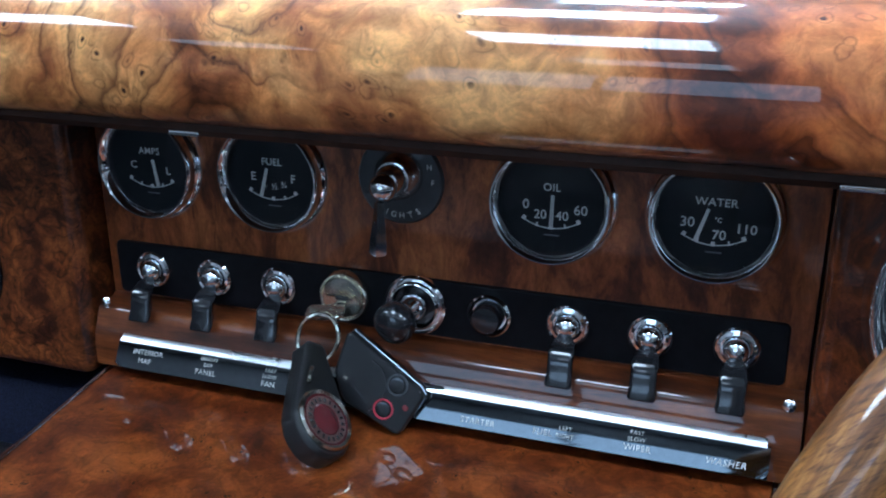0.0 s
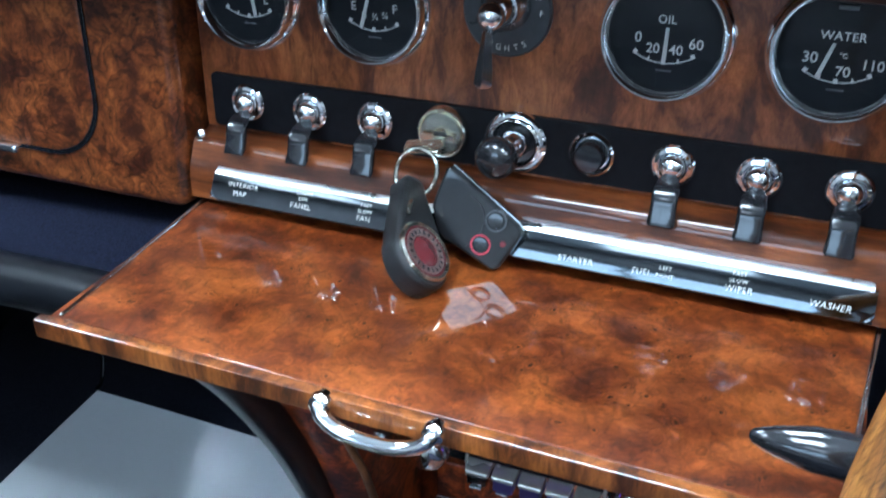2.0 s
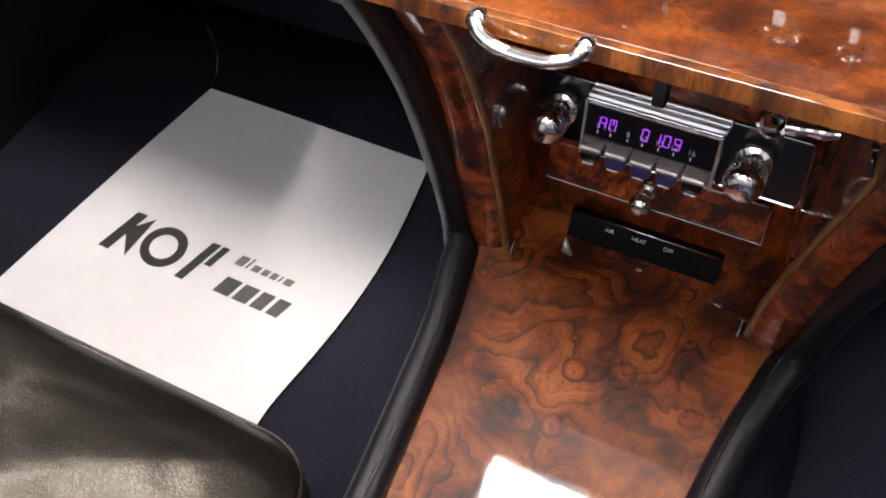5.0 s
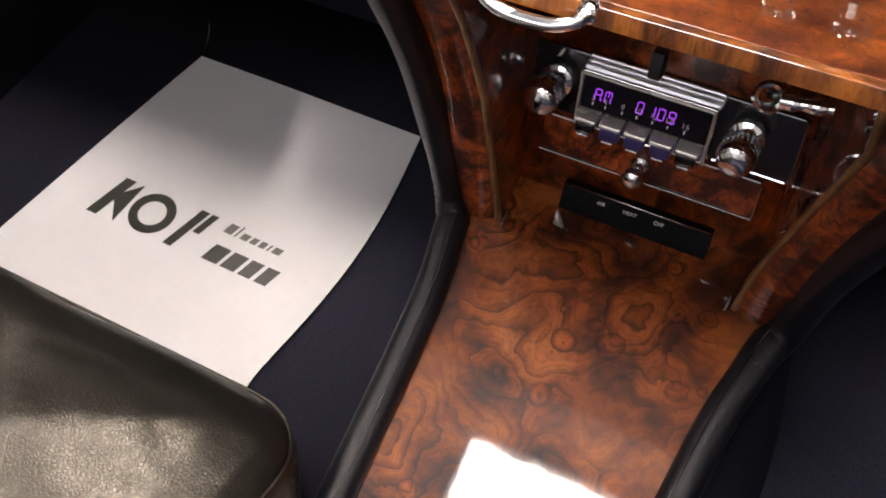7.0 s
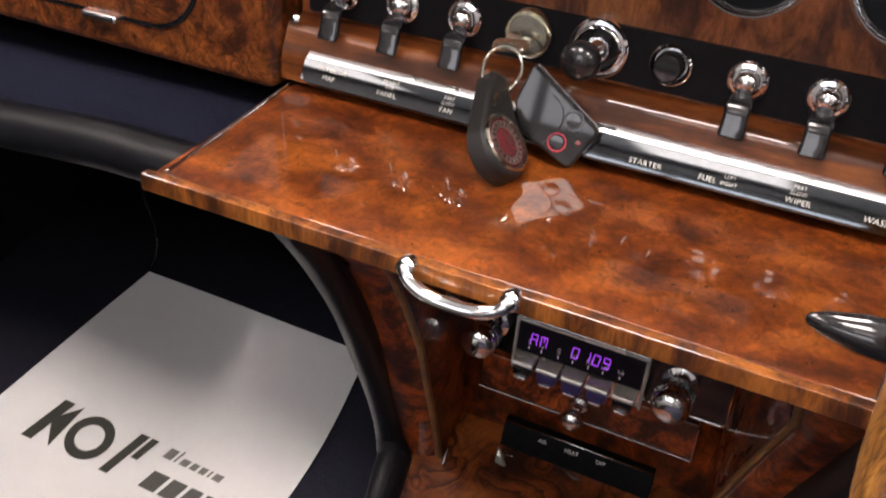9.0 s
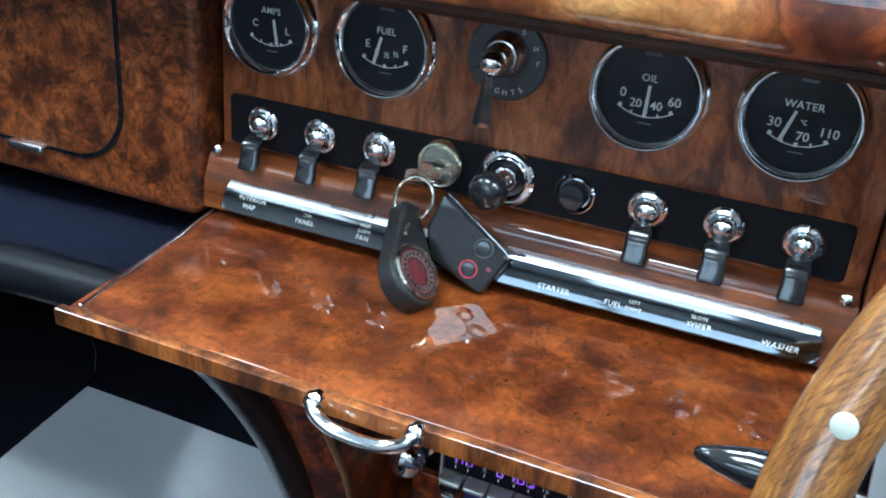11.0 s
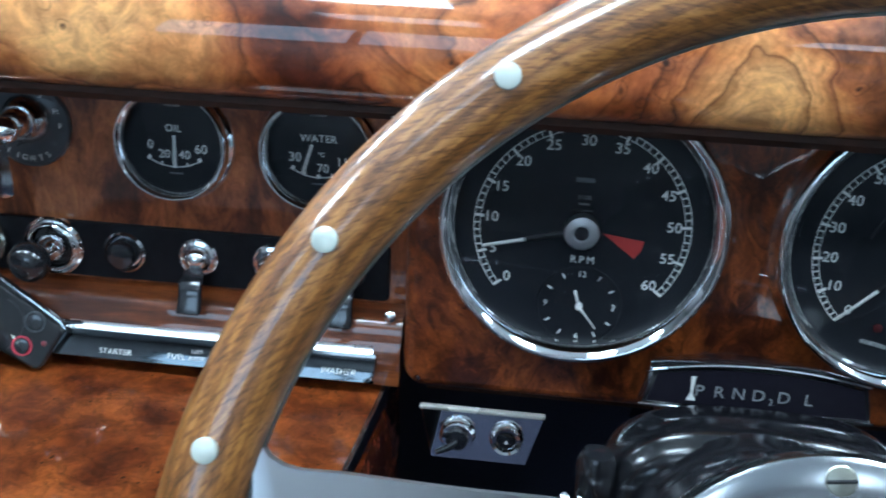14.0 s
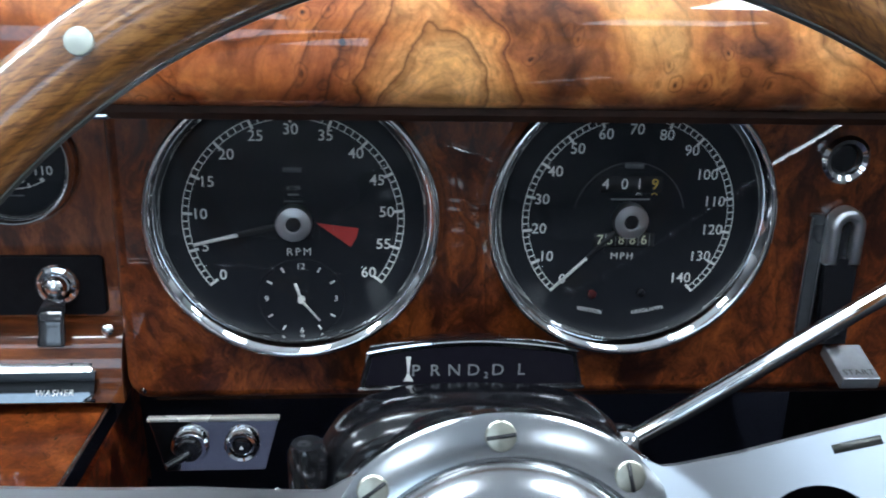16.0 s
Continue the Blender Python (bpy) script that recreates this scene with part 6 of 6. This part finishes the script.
part("release_stem", tube([(0.0900, 0.036, 0.3835), (0.0895, -0.004, 0.3865)], 0.0040, 10), BLACK, boss)

ash = thing("ashtray_drawer", (0.022, 0.03, 0.281), "small burr walnut drawer with a chrome knob under the radio", "drawer")
part("front", box(-0.0545, 0.0985, 0.0265, 0.033, 0.2780, 0.3075, 0.0012), W_CONSOLE, ash)
part("lower_line", box(-0.0550, 0.0990, 0.0262, 0.030, 0.2762, 0.2774, 0.0004), SOFT_CHROME, ash)
part("side_line", box(0.0983, 0.0995, 0.0262, 0.030, 0.2770, 0.3040, 0.0004), SOFT_CHROME, ash)
dk = part("knob", lathe((0.0190, 0.0270, 0.2905), (0, -1, -0.12), [(0.0042, 0), (0.0046, 0.002), (0.0034, 0.005), (0.0036, 0.008), (0.0060, 0.0105), (0.0078, 0.014), (0.0080, 0.0165), (0.0064, 0.0195), (0.0030, 0.0212), (0, 0.0215)], 28), CHROME, ash)
part("collar", lathe((0.0190, 0.0270, 0.2905), (0, -1, -0.12), [(0.0066, 0.0), (0.0066, 0.0016), (0.0050, 0.0030), (0.0036, 0.0030)], 24), SOFT_CHROME, dk)

heat = thing("heater_control", (0.022, 0.02, 0.235), "black heater control box with white words", "heater control")
part("case", sweep_x([(0.0335, 0.2562), (0.0262, 0.2562), (0.0250, 0.2550), (0.0195, 0.2330), (0.0200, 0.2285), (0.0335, 0.2285)], -0.0310, 0.0785), HEAT_BLACK, heat)
part("upper_lip", tube([(-0.0305, 0.0252, 0.2558), (0.0780, 0.0252, 0.2558)], 0.0007, 8), SOFT_CHROME, heat, "thin bright upper edge")
slope = math.degrees(math.atan2(0.0220, 0.0055))
for t, x in (("AIR", -0.0012), ("HEAT", 0.0205), ("OFF", 0.0418)):
    word(t, 0.0041, (x, 0.0234, 0.2500), WHITE, heat, pose(0, 0, 0, slope, 0, 0))
part("lever_tip", loft([[(-0.0285, 0.0060, 0.2320), (-0.0205, 0.0055, 0.2312), (-0.0205, 0.0080, 0.2312), (-0.0285, 0.0085, 0.2320)], [(-0.0295, 0.0105, 0.2410), (-0.0278, 0.0105, 0.2410), (-0.0278, 0.0120, 0.2410), (-0.0295, 0.0120, 0.2410)]]), SILVER, heat, "pale wedge-shaped lever tip")

# ---- passenger side ----
shelf = thing("parcel_shelf", (-0.42, -0.06, 0.42), "black padded parcel shelf edge below the glovebox", "parcel shelf")
part("padded_edge", tube(spline([(-0.70, -0.060, 0.408), (-0.50, -0.060, 0.4165), (-0.39, -0.060, 0.4235), (-0.29, -0.060, 0.4325), (-0.15, -0.060, 0.434)], 5), 0.0165, 18), ROLL_HIDE, shelf)
part("lining", loft([[(-0.70, -0.058, 0.420), (-0.70, 0.02, 0.455), (-0.70, 0.02, 0.448), (-0.70, -0.058, 0.413)], [(-0.15, -0.058, 0.448), (-0.15, 0.02, 0.480), (-0.15, 0.02, 0.472), (-0.15, -0.058, 0.440)]]), BLUE_TRIM, shelf, "dark blue cloth lining")
part("back_board", box(-0.70, -0.15, 0.018, 0.024, 0.44, 0.49), BLUE_TRIM, shelf)

wire = thing("loose_wire", (-0.38, 0.05, 0.30), "thin black loose wire hanging in the footwell", "wire")
part("cable", tube(spline([(-0.540, 0.215, 0.36), (-0.537, 0.215, 0.27), (-0.529, 0.210, 0.2303), (-0.521, 0.208, 0.1988), (-0.509, 0.207, 0.1678), (-0.519, 0.210, 0.1283), (-0.530, 0.212, 0.113)], 5), 0.0022, 8), BLACK, wire)

# floor card: it follows the toe board, its edges a little curled
card = bmesh.new()
NX, NY = 16, 20
grid = []
for j in range(NY + 1):
    y = 0.2055 - 0.44 * j / NY
    row = []
    for i in range(NX + 1):
        u = i / NX
        right = -0.2440 + 0.0155 * math.sin(math.pi * min(1.0, (0.2055 - y) / 0.28)) - 0.012 * max(0.0, -y - 0.05)
        left = -0.5235 - 0.18 * (0.206 - y)
        x = left + (right - left) * u
        z = 0.31 * (y + 0.147) + 0.003 if y > -0.13 else 0.0083
        z = max(z, 0.0083) + 0.0022 * math.sin(3.1 * u + 1.0) * math.sin(9 * y + 0.5)
        row.append(card.verts.new((x, y, z + 0.0022)))
    grid.append(row)
for a, b in zip(grid, grid[1:]):
    for i in range(NX):
        card.faces.new((a[i], a[i + 1], b[i + 1], b[i]))
low = bmesh.ops.extrude_face_region(card, geom=card.faces[:])
for g in low["geom"]:
    if isinstance(g, bmesh.types.BMVert):
        g.co.z -= 0.0008
mat_thing = thing("floor_card", (-0.38, 0.02, 0.05), "glossy white protective floor card with a dark grey printed emblem", "floor mat")
part("card", card, MAT_CARD, mat_thing)


def printed(outline, name, material):
    """A printed shape that lies on the card."""
    bm = bmesh.new()
    top = []
    for x, y in outline:
        u = (x + 0.525) / 0.29
        z = 0.31 * (y + 0.147) + 0.003 + 0.0022 * math.sin(3.1 * u + 1.0) * math.sin(9 * y + 0.5) + 0.0022
        top.append(bm.verts.new((x, y, z + 0.0006)))
    bm.faces.new(top)
    part(name, bm, material, mat_thing)


def slab(x0, x1, y0, y1, lean=0.3):
    return [(x0 + lean * y0, y0), (x1 + lean * y0, y0), (x1 + lean * y1, y1), (x0 + lean * y1, y1)]


def hoop(cx, cy, r0, r1, a0, a1, squash=1.0, n=18):
    pts = [(cx + r1 * math.cos(radians(a0 + (a1 - a0) * k / n)), cy + squash * r1 * math.sin(radians(a0 + (a1 - a0) * k / n))) for k in range(n + 1)]
    return pts + [(cx + r0 * math.cos(radians(a1 - (a1 - a0) * k / n)), cy + squash * r0 * math.sin(radians(a1 - (a1 - a0) * k / n))) for k in range(n + 1)]


printed(slab(-0.5020, -0.4890, -0.008, 0.039), "emblem_bar", INK)
printed([(-0.4885, 0.0175), (-0.4700, -0.0080), (-0.4660, 0.0390)], "emblem_wedge", INK)
printed(hoop(-0.4385, 0.0155, 0.0150, 0.0250, 0, 359.9, 0.90, 28), "emblem_hoop", INK)
printed(slab(-0.4060, -0.3960, -0.007, 0.039), "emblem_bar", INK)
printed(slab(-0.3930, -0.3850, 0.0150, 0.039), "emblem_bar", INK)
for x, w, y1 in ((-0.3690, 0.0095, 0.0385), (-0.3565, 0.0022, 0.0400), (-0.3500, 0.0085, 0.0345), (-0.3385, 0.0070, 0.0345), (-0.3285, 0.0070, 0.0345), (-0.3185, 0.0022, 0.0345), (-0.3130, 0.0090, 0.0345)):
    printed(slab(x, x + w, 0.0275, y1), "thin_bar", INK_THIN)
for x, w in ((-0.3615, 0.0180), (-0.3395, 0.0165), (-0.3190, 0.0140), (-0.3005, 0.0135)):
    printed(slab(x, x + w, -0.0050, 0.0135), "wide_bar", INK_WORN)

# ---- passenger seat ----
seat = thing("passenger_seat", (-0.38, -0.45, 0.0), "black leather passenger seat cushion with piped edge", "car seat")
SX0, SX1, SY0, SY1 = -0.64, -0.087, -0.80, -0.199
CORNER = 0.048
CROWN = ((0.0, 0.168), (0.003, 0.182), (0.009, 0.194), (0.020, 0.204), (0.045, 0.2150), (0.07, 0.2215), (0.10, 0.2280), (0.14, 0.2345), (0.19, 0.2400), (0.28, 0.2440))


def edge_distance(x, y):
    """How far a place lies inside the cushion's rounded outline, and the place itself, drawn in to the outline where it lies outside."""
    cx, cy = (SX0 + SX1) / 2, (SY0 + SY1) / 2
    qx, qy = abs(x - cx) - (SX1 - SX0) / 2 + CORNER, abs(y - cy) - (SY1 - SY0) / 2 + CORNER
    far = math.hypot(max(qx, 0), max(qy, 0))
    d = CORNER - far - min(max(qx, qy), 0.0)
    if d < 0:
        k = CORNER / far
        x = cx + math.copysign((SX1 - SX0) / 2 - CORNER + max(qx, 0) * k, x - cx)
        y = cy + math.copysign((SY1 - SY0) / 2 - CORNER + max(qy, 0) * k, y - cy)
    return max(d, 0.0), x, y


def crown(d):
    for (d0, z0), (d1, z1) in zip(CROWN, CROWN[1:]):
        if d <= d1:
            return z0 + (z1 - z0) * (d - d0) / (d1 - d0)
    return CROWN[-1][1]


cush = bmesh.new()
SN = 90
rows = []
for j in range(SN + 1):
    row = []
    for i in range(SN + 1):
        # closer rows towards the edges
        u, v = (0.5 - 0.5 * math.cos(math.pi * k / SN) for k in (i, j))
        d, x, y = edge_distance(SX0 + (SX1 - SX0) * u, SY0 + (SY1 - SY0) * v)
        slack = min(1.0, d / 0.05)
        lump = 0.0048 * noise.noise(Vector((x * 11, y * 15, 0.3))) + 0.0020 * noise.noise(Vector((x * 34 + y * 12, y * 20, 1.7)))
        fold = 0.0016 * max(0.0, 1 - abs(noise.noise(Vector((x * 9, y * 24 + x * 10, 4.2)))) / 0.10)
        row.append(cush.verts.new((x, y, crown(d) + slack * (lump - fold) + (1 - slack) * 0.0022 * math.sin(38 * x + 17 * y))))
    rows.append(row)
for a, b in zip(rows, rows[1:]):
    for i in range(SN):
        cush.faces.new((a[i], a[i + 1], b[i + 1], b[i]))
rim_edges = [e for e in cush.edges if len(e.link_faces) == 1]
skirt = bmesh.ops.extrude_edge_only(cush, edges=rim_edges)
for g in skirt["geom"]:
    if isinstance(g, bmesh.types.BMVert):
        g.co.z = 0.02
bmesh.ops.remove_doubles(cush, verts=cush.verts[:], dist=0.0002)
cushion = part("cushion", cush, LEATHER, seat)
if "sharp_edge" in cushion.data.attributes:
    cushion.data.attributes.remove(cushion.data.attributes["sharp_edge"])
pipe = rounded(SX0 + 0.003, SX1 - 0.003, SY0 + 0.003, SY1 - 0.003, 0.047, 12)
part("piping", tube([(x, y, 0.187 + 0.0022 * math.sin(38 * x + 17 * y)) for x, y in pipe + pipe[:1]], 0.0013, 8, caps=False), LEATHER, seat)
